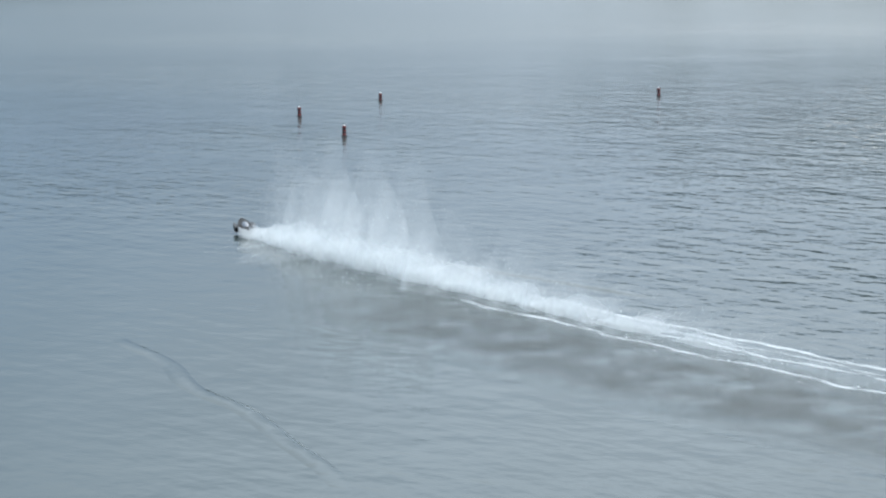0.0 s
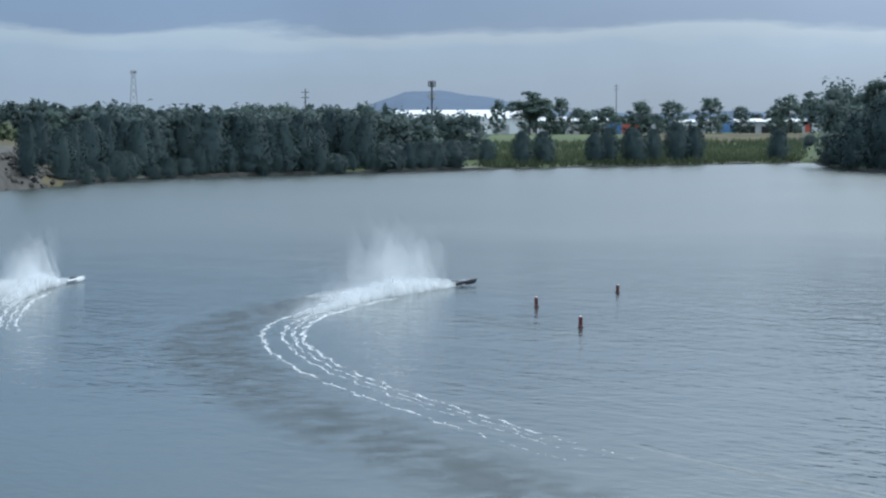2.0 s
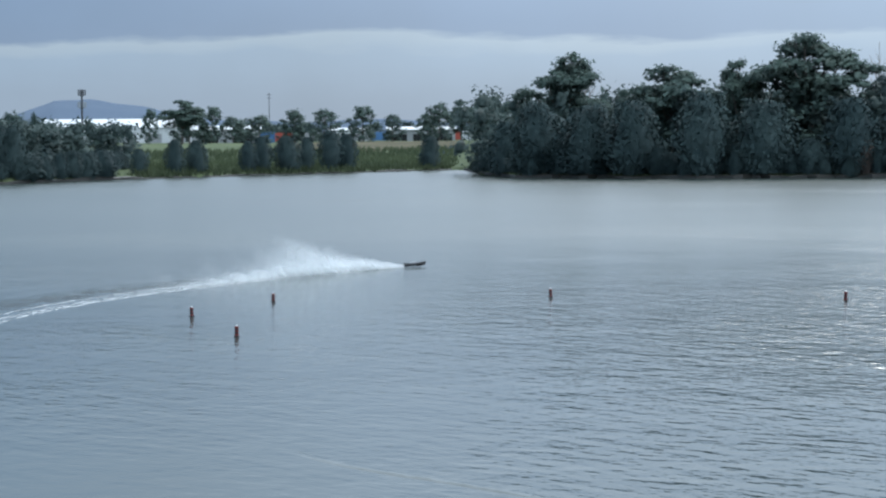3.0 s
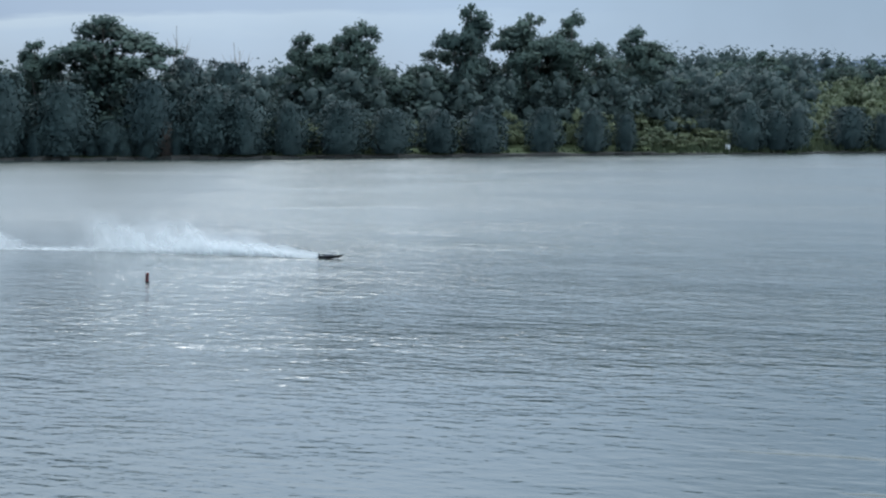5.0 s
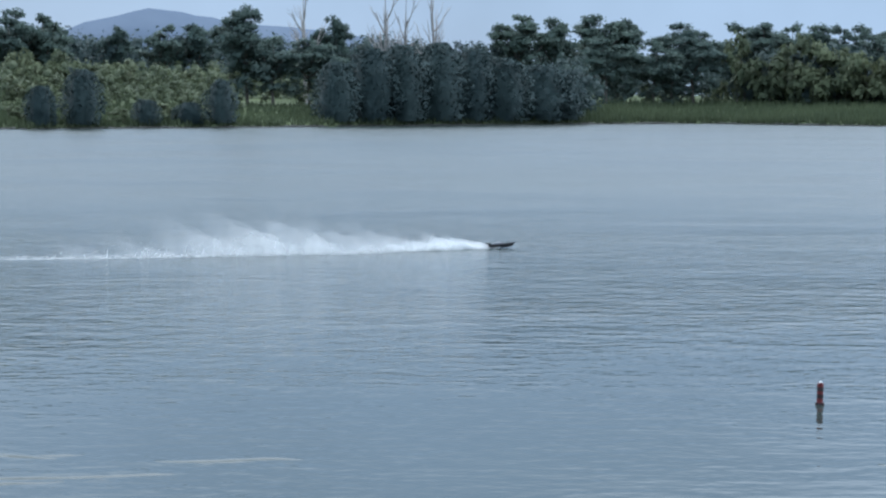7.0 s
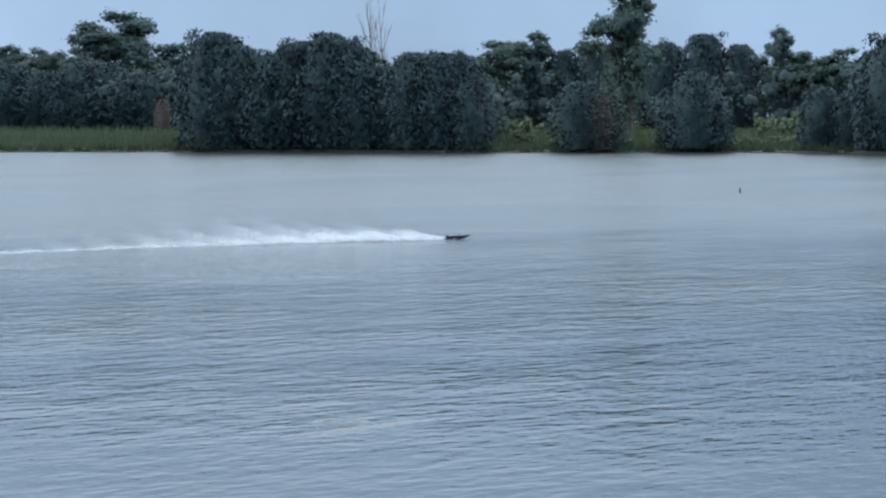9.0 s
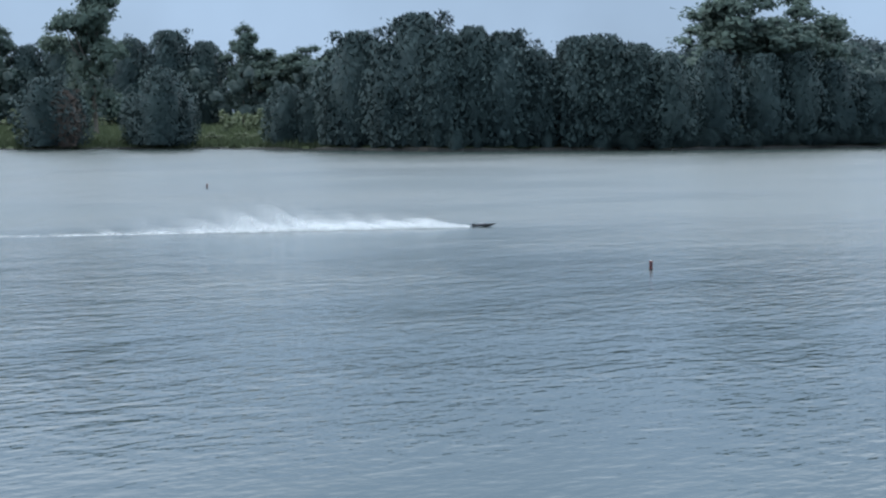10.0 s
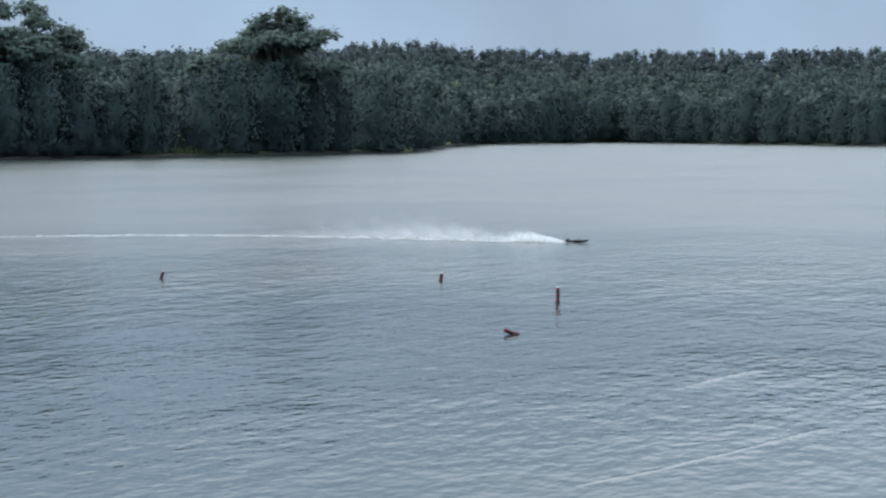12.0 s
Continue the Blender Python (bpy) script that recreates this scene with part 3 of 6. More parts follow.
def low_gum_shape(seed):
    """A young gum 10 m high and 8 m wide, leafy almost to the ground."""
    rng = random.Random(seed)
    clumps = []
    for k in range(30):
        z = 1.0 + 8.2 * (k / 29) ** 0.9
        turn, out = k * 2.4, 3.6 * math.sin(math.pi * min(1.0, (z + 1.2) / 11.0)) ** 0.7 * rng.uniform(0.3, 1.0)
        r = rng.uniform(0.8, 1.4)
        clumps.append((Vector((math.cos(turn) * out, math.sin(turn) * out, z)), (r, r, r * 0.8), int(40 * r)))
    return [("trunk", limb_mesh("trunk", [Vector((0, 0, -0.6)), Vector((0.2, 0, 4)), Vector((0, 0.2, 8.5))], 0.2, 0.04)), ("crown", leaf_mesh("crown", clumps, GUM_LEAF, 0.34, seed))]


def bare_shape(seed):
    """A leafless tree 18 m high: bleached upright stems that fork and fork again."""
    rng = random.Random(seed)
    made = [("trunk", limb_mesh("trunk", [Vector((0, 0, -0.6)), Vector((0.1, 0, 5)), Vector((-0.1, 0.1, 11)), Vector((0.1, 0, 18))], 0.26, 0.04, PALE_BARK))]
    for k in range(16):
        z = rng.uniform(4.5, 13)
        turn, out = k * 2.4, rng.uniform(0.6, 1.8)
        mid = Vector((math.cos(turn) * out * 0.6, math.sin(turn) * out * 0.6, z + 1.6))
        end = Vector((math.cos(turn) * out, math.sin(turn) * out, min(18, z + rng.uniform(3.0, 5.5))))
        made.append(("branch", limb_mesh("branch", [Vector((0, 0, z)), mid, end], 0.09, 0.025, PALE_BARK, 5)))
        for j in range(3):
            a = turn + rng.uniform(-1.2, 1.2)
            tip = mid.lerp(end, 0.4 + 0.2 * j) + Vector((math.cos(a) * 0.7, math.sin(a) * 0.7, rng.uniform(0.6, 1.8)))
            made.append(("twig", limb_mesh("twig", [mid.lerp(end, 0.15 + 0.25 * j), tip.lerp(mid, 0.3), tip], 0.035, 0.012, PALE_BARK, 4)))
    return made


SHAPES = {"gum": [gum_shape(s, 0.55, 0.31) for s in range(11, 18)], "tall": [gum_shape(s, 0.85, 0.26) for s in range(12, 18)], "oak": [oak_shape(s) for s in range(31, 37)],
          "low": [low_gum_shape(s) for s in range(91, 95)], "dying": [oak_shape(s, RUST_LEAF) for s in (41, 42)], "bush": [bush_shape(s) for s in range(51, 55)], "bare": [bare_shape(s) for s in range(71, 73)]}
dice = random.Random(8)


def plant(name, kind, b, back, high, wide, tall0, wide0, label, category, group):
    meshes = dice.choice(SHAPES[kind])
    tree = new(name)
    spot = at(b, back)
    tree.matrix_basis = Matrix.LocRotScale(spot, Euler((radians(dice.gauss(0, 2.0)), radians(dice.gauss(0, 2.0)), dice.uniform(0, 6.28))), (wide / wide0 * dice.uniform(0.82, 1.22), wide / wide0 * dice.uniform(0.82, 1.22), high / tall0))
    for part_name, me in meshes:
        placed(part_name, me, tree)
    tagged(tree, label, category, group)


def gum_tree(b, back, high, wide):
    label = "tall gum tree with an open grey-green crown" if high > 14 else "gum tree with a rounded grey-green crown"
    if high < 9:
        plant("gum_tree", "low", b, back, high, min(wide, high * 1.1), 10.0, 8.0, label, "tree", "gum trees behind the shore")
        return
    plant("gum_tree", "tall" if high > 13 and back < 130 else "gum", b, back, high, max(wide * 1.22, high * 0.50), 15.2, 10.0, label, "tree", "gum trees behind the shore")


def she_oak(b, back, high, wide):
    plant("she_oak", "oak", b, back, high, max(wide * 1.15, high * 0.72) if high > 8 else wide * 0.95, 9.9, 6.8, "dark dense she-oak growing beside the water", "tree", "she-oaks along the shore")


def dying_oak(b, back, high, wide):
    plant("she_oak", "dying", b, back, high, wide, 9.9, 6.8, "slim she-oak with dying russet foliage on the bank", "tree", "she-oaks along the shore")


def bush(b, back, high, wide):
    plant("bush", "bush", b, back, high, wide, 3.7, 4.8, "light green leafy bush on the bank", "bush", "bushes on the bank")


def bare_tree(b, back, high, wide):
    plant("bare_tree", "bare", b, back, high, max(wide, 3.0), 18.0, 3.0, "leafless pale tree standing above the others", "tree", "bare trees")


gum_tree(-66.9, 150, 4.9, 6.1)
gum_tree(-66.1, 150, 4.8, 5.4)
gum_tree(-65.3, 150, 4.9, 6.4)
gum_tree(-64.5, 150, 4.8, 4.6)
she_oak(-64.0, 3, 5.7, 2.9)
she_oak(-63.6, 13, 5.6, 3.4)
she_oak(-63.1, 4, 5.1, 3.2)
she_oak(-62.8, 2, 5.9, 3.0)
she_oak(-62.3, 12, 5.8, 4.2)
she_oak(-61.9, 11, 6.5, 4.0)
she_oak(-61.4, 10, 5.9, 3.2)
she_oak(-61.0, 4, 6.4, 3.4)
she_oak(-60.6, 4, 5.9, 4.6)
she_oak(-60.2, 13, 5.8, 4.2)
she_oak(-59.8, 10, 6.5, 4.0)
she_oak(-59.4, 12, 6.8, 3.9)
she_oak(-59.0, 2, 7.2, 4.3)
she_oak(-58.6, 14, 6.4, 4.0)
she_oak(-58.2, 10, 6.6, 3.7)
she_oak(-57.8, 2, 6.8, 4.6)
she_oak(-57.4, 2, 6.3, 3.5)
she_oak(-57.0, 2, 6.4, 4.4)
she_oak(-56.6, 2, 7.2, 4.2)
she_oak(-56.2, 11, 6.0, 5.2)
she_oak(-55.7, 14, 7.1, 4.1)
she_oak(-55.2, 10, 6.7, 5.2)
she_oak(-54.7, 3, 7.0, 3.9)
she_oak(-54.4, 2, 3.5, 5.3)
she_oak(-54.0, 12, 3.7, 4.0)
she_oak(-53.6, 14, 3.3, 3.9)
she_oak(-53.2, 2, 3.7, 3.8)
she_oak(-52.8, 2, 3.4, 4.0)
she_oak(-52.4, 2, 3.7, 5.6)
she_oak(-52.0, 14, 2.8, 4.7)
gum_tree(-61.0, 40, 6.2, 4.3)
gum_tree(-59.9, 40, 6.4, 4.4)
gum_tree(-58.0, 40, 6.4, 4.6)
gum_tree(-57.0, 40, 6.9, 5.4)
gum_tree(-54.8, 40, 7.1, 4.8)
gum_tree(-55.9, 40, 6.8, 1.7)
gum_tree(-54.2, 40, 7.1, 1.8)
gum_tree(-63.4, 40, 5.0, 3.9)
gum_tree(-62.3, 40, 5.2, 3.4)
gum_tree(-58.8, 40, 6.0, 3.8)
she_oak(-51.4, 4, 3.7, 2.8)
she_oak(-50.4, 4, 4.9, 3.9)
she_oak(-49.8, 4, 4.8, 4.0)
she_oak(-48.4, 4, 4.6, 3.3)
she_oak(-48.0, 4, 5.3, 3.8)
she_oak(-47.3, 4, 5.3, 4.2)
she_oak(-46.8, 4, 5.1, 3.0)
she_oak(-46.1, 4, 6.1, 4.3)
she_oak(-45.7, 4, 5.6, 3.8)
she_oak(-43.4, 4, 5.2, 4.5)
gum_tree(-51.1, 170, 7.7, 4.9)
gum_tree(-50.0, 170, 9.6, 6.2)
gum_tree(-49.4, 170, 8.4, 5.5)
gum_tree(-48.8, 170, 6.0, 6.3)
gum_tree(-48.1, 170, 6.3, 7.6)
gum_tree(-47.1, 170, 7.6, 7.7)
gum_tree(-46.3, 170, 7.6, 9.0)
gum_tree(-45.2, 170, 8.6, 11.8)
gum_tree(-44.4, 170, 6.4, 7.9)
gum_tree(-43.4, 170, 6.5, 9.4)
gum_tree(-53.2, 120, 2.6, 4.2)
gum_tree(-52.4, 120, 3.6, 4.2)
gum_tree(-52.0, 120, 4.0, 3.2)
gum_tree(-53.5, 120, 1.0, 4.2)
gum_tree(-52.7, 120, 1.3, 4.2)
gum_tree(-42.5, 150, 9.8, 9.2)
gum_tree(-41.9, 150, 8.1, 7.1)
gum_tree(-50.2, 150, 9.3, 7.1)
gum_tree(-41.2, 150, 7.7, 6.7)
gum_tree(-43.1, 150, 8.9, 7.7)
she_oak(-41.8, 3, 3.7, 4.7)
she_oak(-41.2, 3, 7.0, 6.6)
she_oak(-40.3, 3, 9.4, 6.4)
she_oak(-39.0, 3, 8.9, 7.0)
she_oak(-37.8, 3, 9.5, 6.9)
she_oak(-35.8, 3, 10.3, 6.8)
she_oak(-34.1, 3, 9.2, 7.5)
she_oak(-31.8, 3, 9.4, 7.5)
she_oak(-30.1, 3, 8.9, 7.5)
gum_tree(-39.8, 18, 14.9, 8.1)
gum_tree(-36.6, 18, 12.8, 9.2)
gum_tree(-34.9, 18, 13.3, 4.7)
gum_tree(-32.9, 18, 16.4, 14.1)
she_oak(-30.9, 18, 11.7, 4.9)
she_oak(-29.6, 18, 11.2, 7.1)
bare_tree(-31.1, 22, 15.0, 2.2)
bare_tree(-39.1, 22, 12.9, 2.2)
bare_tree(-29.4, 22, 12.8, 2.2)
she_oak(-41.6, 3, 4.9, 6.7)
she_oak(-40.6, 3, 4.3, 6.3)
she_oak(-39.6, 3, 5.4, 6.2)
she_oak(-38.7, 3, 4.2, 6.2)
she_oak(-37.7, 3, 4.7, 6.1)
she_oak(-36.7, 3, 2.8, 6.0)
she_oak(-35.7, 3, 3.0, 6.0)
she_oak(-34.8, 3, 3.8, 6.0)
she_oak(-33.8, 3, 5.1, 6.0)
she_oak(-32.9, 3, 4.4, 6.0)
she_oak(-31.9, 3, 4.4, 6.0)
she_oak(-31.0, 3, 4.5, 6.0)
she_oak(-30.0, 3, 4.4, 6.0)
she_oak(-29.1, 3, 2.6, 6.0)
gum_tree(-27.6, 24, 14.4, 5.8)
gum_tree(-26.1, 24, 16.0, 9.5)
gum_tree(-24.2, 24, 12.3, 5.1)
gum_tree(-23.0, 24, 18.3, 7.0)
gum_tree(-21.5, 24, 17.3, 8.2)
gum_tree(-20.2, 24, 17.1, 8.3)
gum_tree(-18.6, 24, 15.5, 8.0)
she_oak(-27.1, 24, 10.2, 8.7)
gum_tree(-25.0, 24, 8.8, 8.8)
she_oak(-23.9, 24, 8.8, 8.8)
she_oak(-22.2, 24, 9.5, 9.7)
gum_tree(-20.7, 24, 8.0, 9.0)
gum_tree(-17.9, 24, 10.2, 6.9)
she_oak(-29.2, 2, 7.5, 7.4)
she_oak(-28.0, 2, 6.5, 6.1)
she_oak(-26.6, 2, 6.8, 7.5)
she_oak(-25.2, 2, 5.8, 6.8)
she_oak(-23.9, 2, 5.7, 6.2)
she_oak(-22.6, 2, 6.1, 7.0)
she_oak(-21.0, 2, 6.0, 6.3)
she_oak(-19.6, 2, 5.6, 4.5)
she_oak(-18.7, 2, 4.9, 4.3)
she_oak(-28.6, 16, 4.7, 7.0)
she_oak(-27.7, 16, 4.9, 7.0)
she_oak(-26.8, 16, 2.4, 7.1)
she_oak(-25.8, 16, 3.4, 7.1)
she_oak(-24.9, 16, 2.2, 7.1)
bush(-23.9, 16, 3.8, 7.1)
bush(-23.0, 16, 2.4, 7.2)
bush(-22.1, 16, 3.0, 7.2)
bush(-21.1, 16, 2.6, 7.3)
bush(-20.2, 16, 2.7, 7.3)
bush(-19.3, 16, 3.4, 7.4)
bush(-18.3, 16, 4.6, 7.4)
bush(-17.4, 16, 4.2, 7.5)
bush(-16.5, 16, 2.2, 7.5)
gum_tree(-15.0, 120, 12.6, 6.3)
gum_tree(-16.0, 120, 10.8, 6.2)
she_oak(-15.3, 2, 6.4, 5.1)
she_oak(-14.6, 2, 5.3, 6.6)
she_oak(-14.1, 2, 5.7, 4.4)
she_oak(-12.6, 2, 5.9, 6.7)
she_oak(-11.7, 2, 4.8, 5.3)
she_oak(-10.4, 2, 4.8, 6.1)
she_oak(-8.8, 2, 5.1, 6.2)
she_oak(-8.1, 2, 5.4, 6.2)
she_oak(-6.3, 2, 5.7, 4.7)
bush(-17.3, 110, 6.9, 9.0)
bush(-16.6, 110, 6.9, 9.1)
bush(-16.0, 110, 8.5, 9.1)
bush(-15.4, 110, 7.7, 9.1)
bush(-14.8, 110, 7.3, 9.1)
bush(-14.2, 110, 7.7, 9.2)
bush(-13.5, 110, 7.2, 9.2)
bush(-12.9, 110, 8.1, 9.2)
bush(-12.3, 110, 7.7, 9.3)
bush(-11.7, 110, 7.7, 9.3)
bush(-11.1, 110, 8.9, 9.3)
bush(-10.4, 110, 7.0, 9.4)
bush(-9.8, 110, 6.9, 9.4)
bush(-9.2, 110, 9.5, 9.4)
bush(-8.6, 110, 6.9, 9.5)
bush(-8.0, 110, 6.9, 9.5)
bush(-7.4, 110, 7.8, 9.5)
bush(-6.8, 110, 9.6, 9.6)
bush(-6.2, 110, 7.1, 9.6)
bush(-5.6, 110, 9.4, 9.7)
bush(-5.0, 110, 6.9, 9.7)
bush(-4.4, 110, 7.8, 9.7)
bush(-16.8, 60, 6.7, 7.0)
bush(-15.9, 60, 6.5, 7.0)
bush(-14.9, 60, 5.4, 7.0)
bush(-14.0, 60, 5.5, 7.1)
bush(-13.1, 60, 5.1, 7.1)
bush(-12.1, 60, 4.7, 7.1)
bush(-11.2, 60, 6.5, 7.2)
bush(-10.3, 60, 7.0, 7.2)
bush(-9.4, 60, 4.7, 7.3)
bush(-8.4, 60, 7.0, 7.3)
bush(-7.5, 60, 4.8, 7.4)
bush(-6.6, 60, 6.8, 7.4)
bush(-5.7, 60, 5.0, 7.5)
bush(-4.8, 60, 5.1, 7.5)
gum_tree(-16.1, 190, 12.0, 7.4)
gum_tree(-15.6, 190, 12.4, 6.2)
gum_tree(-12.8, 190, 13.3, 6.2)
gum_tree(-12.0, 190, 13.1, 7.5)
gum_tree(-10.8, 190, 16.2, 7.6)
gum_tree(-9.5, 190, 19.6, 12.7)
gum_tree(-8.2, 190, 20.1, 11.5)
gum_tree(-7.1, 190, 19.4, 12.8)
gum_tree(-6.3, 190, 18.2, 9.0)
she_oak(-10.4, 3, 4.5, 5.3)
she_oak(-8.6, 3, 4.6, 8.5)
she_oak(-5.2, 3, 8.1, 6.4)
she_oak(-3.5, 3, 3.7, 4.9)
she_oak(-2.3, 3, 3.3, 4.9)
she_oak(-1.4, 3, 6.8, 5.8)
bush(-7.1, 110, 5.3, 8.9)
bush(-6.5, 110, 6.4, 9.0)
bush(-5.8, 110, 5.5, 9.0)
bush(-5.2, 110, 7.6, 9.0)
bush(-4.5, 110, 6.2, 9.1)
bush(-3.9, 110, 7.3, 9.1)
bush(-3.2, 110, 5.7, 9.2)
bush(-2.5, 110, 6.1, 9.2)
bush(-1.9, 110, 7.1, 9.3)
bush(-1.2, 110, 7.0, 9.3)
bush(-0.6, 110, 8.7, 9.4)
bush(0.1, 110, 8.7, 9.4)
bush(0.7, 110, 7.1, 9.5)
bush(1.4, 110, 7.5, 9.6)
gum_tree(-6.9, 200, 17.1, 10.5)
gum_tree(-6.1, 200, 17.5, 7.9)
gum_tree(-4.2, 200, 16.3, 6.7)
gum_tree(-2.9, 200, 16.8, 10.7)
gum_tree(-2.1, 200, 17.4, 10.8)
gum_tree(1.8, 200, 20.1, 9.8)
gum_tree(6.9, 200, 21.7, 11.8)
gum_tree(9.0, 200, 22.5, 16.5)
gum_tree(9.8, 200, 21.2, 10.6)
gum_tree(11.3, 200, 20.5, 12.3)
gum_tree(7.8, 200, 21.2, 11.9)
gum_tree(-0.7, 60, 17.6, 10.8)
gum_tree(0.0, 60, 12.1, 8.9)
gum_tree(1.0, 60, 12.1, 10.0)
she_oak(1.8, 4, 9.9, 7.0)
she_oak(2.7, 4, 12.2, 9.8)
she_oak(3.6, 4, 12.9, 9.9)
she_oak(4.6, 4, 13.5, 10.1)
she_oak(5.5, 4, 12.3, 9.3)
she_oak(6.4, 4, 11.0, 10.4)
she_oak(7.4, 4, 10.2, 10.5)
she_oak(8.1, 4, 8.9, 8.7)
bare_tree(0.9, 72, 21.5, 5.5)
bare_tree(3.1, 30, 21.4, 5.7)
bare_tree(4.5, 30, 23.2, 5.8)
bare_tree(3.5, 30, 20.5, 4.8)
gum_tree(9.2, 60, 13.6, 10.1)
gum_tree(10.5, 60, 13.5, 11.4)
gum_tree(11.6, 60, 14.3, 10.4)
gum_tree(9.5, 60, 8.4, 7.9)
gum_tree(11.0, 60, 7.5, 9.2)
gum_tree(12.8, 84, 17.1, 12.7)
gum_tree(13.5, 80, 17.2, 12.1)
gum_tree(14.2, 96, 17.0, 10.3)
gum_tree(14.8, 87, 17.0, 11.2)
gum_tree(15.5, 83, 16.4, 10.0)
gum_tree(16.2, 93, 16.5, 12.2)
gum_tree(17.0, 106, 16.8, 10.3)
gum_tree(17.6, 93, 18.1, 13.6)
gum_tree(18.3, 85, 18.3, 13.5)
gum_tree(18.9, 96, 17.3, 11.2)
gum_tree(19.7, 89, 16.5, 9.4)
gum_tree(20.4, 95, 17.1, 12.8)
gum_tree(21.0, 91, 17.7, 13.3)
gum_tree(21.7, 100, 15.3, 12.4)
gum_tree(22.4, 94, 17.2, 13.5)
gum_tree(23.2, 104, 17.2, 13.5)
gum_tree(23.9, 103, 16.6, 10.0)
gum_tree(24.6, 82, 15.7, 9.5)
gum_tree(25.2, 107, 15.3, 10.2)
gum_tree(25.9, 99, 15.9, 10.8)
gum_tree(26.4, 85, 16.1, 13.0)
gum_tree(27.2, 81, 16.3, 10.0)
gum_tree(27.7, 104, 14.5, 13.0)
gum_tree(28.5, 98, 14.3, 9.7)
gum_tree(29.2, 103, 15.3, 13.3)
bush(13.0, 66, 15.2, 11.6)
bush(13.7, 66, 12.3, 11.4)
bush(14.4, 66, 14.2, 12.5)
bush(15.0, 66, 12.8, 12.3)
bush(15.7, 66, 13.9, 9.9)
bush(16.3, 66, 12.4, 12.5)
bush(17.1, 66, 13.3, 10.4)
bush(17.8, 66, 13.8, 10.4)
bush(18.4, 66, 14.2, 10.8)
bush(19.1, 66, 12.2, 10.1)
bush(19.8, 66, 12.1, 9.4)
bush(20.4, 66, 10.4, 12.1)
bush(21.2, 66, 11.9, 9.8)
she_oak(21.7, 66, 13.3, 9.4)
she_oak(22.5, 66, 10.5, 11.2)
she_oak(23.1, 66, 13.2, 9.6)
she_oak(23.9, 66, 13.3, 11.1)
she_oak(24.6, 66, 11.7, 11.6)
she_oak(25.2, 66, 11.7, 9.0)
she_oak(25.8, 66, 13.7, 9.4)
she_oak(26.4, 66, 13.5, 11.5)
she_oak(27.0, 66, 9.9, 10.6)
she_oak(27.7, 66, 10.8, 11.3)
she_oak(28.5, 66, 10.4, 10.0)
she_oak(29.2, 66, 10.3, 9.9)
gum_tree(21.1, 100, 28.0, 17.8)
gum_tree(27.0, 90, 23.1, 14.4)
gum_tree(23.4, 100, 18.1, 5.8)
she_oak(29.5, 4, 18.7, 7.0)
she_oak(30.0, 4, 16.5, 9.5)
she_oak(30.9, 4, 15.1, 8.6)
she_oak(31.8, 4, 17.0, 8.5)
she_oak(32.5, 4, 18.2, 9.3)
she_oak(33.4, 4, 15.9, 8.4)
she_oak(34.3, 4, 12.9, 8.4)
she_oak(35.2, 4, 14.4, 9.1)
she_oak(36.1, 4, 14.6, 8.2)
bare_tree(33.7, 14, 22.9, 2.6)
bare_tree(34.1, 14, 22.8, 2.6)
she_oak(31.5, 4, 16.5, 8.6)
she_oak(32.9, 4, 17.1, 8.5)
she_oak(34.8, 4, 14.9, 7.5)
she_oak(35.6, 4, 14.8, 7.4)
she_oak(36.2, 4, 13.9, 6.6)
she_oak(36.5, 2, 11.6, 5.0)
she_oak(39.6, 2, 10.2, 8.8)
she_oak(40.2, 2, 8.6, 6.4)
she_oak(42.6, 2, 11.5, 8.8)
she_oak(42.0, 2, 7.7, 5.6)
she_oak(43.3, 2, 7.3, 4.8)
gum_tree(37.3, 70, 15.6, 9.8)
gum_tree(38.2, 70, 17.2, 8.8)
she_oak(39.1, 70, 14.5, 7.8)
she_oak(40.0, 70, 15.5, 8.8)
she_oak(41.8, 70, 15.8, 7.8)
she_oak(42.8, 70, 17.2, 8.7)
she_oak(43.8, 70, 15.2, 7.8)
gum_tree(44.9, 70, 17.4, 6.7)
gum_tree(45.7, 70, 13.0, 7.6)
gum_tree(46.7, 70, 13.3, 8.5)
gum_tree(47.4, 70, 12.7, 7.5)
gum_tree(40.9, 26, 23.6, 11.1)
she_oak(46.0, 4, 8.9, 7.0)
she_oak(46.8, 4, 8.0, 7.0)
she_oak(47.5, 4, 10.3, 6.1)
she_oak(48.1, 4, 16.3, 6.9)
she_oak(49.0, 4, 14.5, 7.5)
she_oak(49.7, 4, 18.6, 8.9)
she_oak(50.4, 4, 15.8, 7.4)
she_oak(51.3, 4, 16.6, 8.2)
she_oak(52.1, 4, 15.8, 7.4)
she_oak(53.1, 4, 13.4, 8.2)
she_oak(54.3, 4, 15.2, 9.0)
she_oak(55.1, 4, 14.1, 8.2)
she_oak(54.3, 4, 14.9, 8.2)
she_oak(54.9, 4, 15.2, 7.5)
she_oak(55.8, 4, 14.1, 7.5)
she_oak(56.8, 4, 12.3, 8.2)
she_oak(57.9, 4, 13.2, 8.3)
she_oak(59.2, 4, 12.9, 8.5)
she_oak(60.2, 4, 13.0, 8.6)
she_oak(61.2, 4, 12.0, 7.9)
she_oak(62.1, 4, 10.1, 8.0)
she_oak(63.0, 4, 12.8, 8.1)
she_oak(63.4, 4, 9.8, 5.7)
she_oak(64.7, 4, 11.5, 6.7)
she_oak(65.5, 4, 14.3, 7.7)
gum_tree(58.4, 16, 20.8, 14.8)
gum_tree(60.2, 16, 20.8, 12.0)
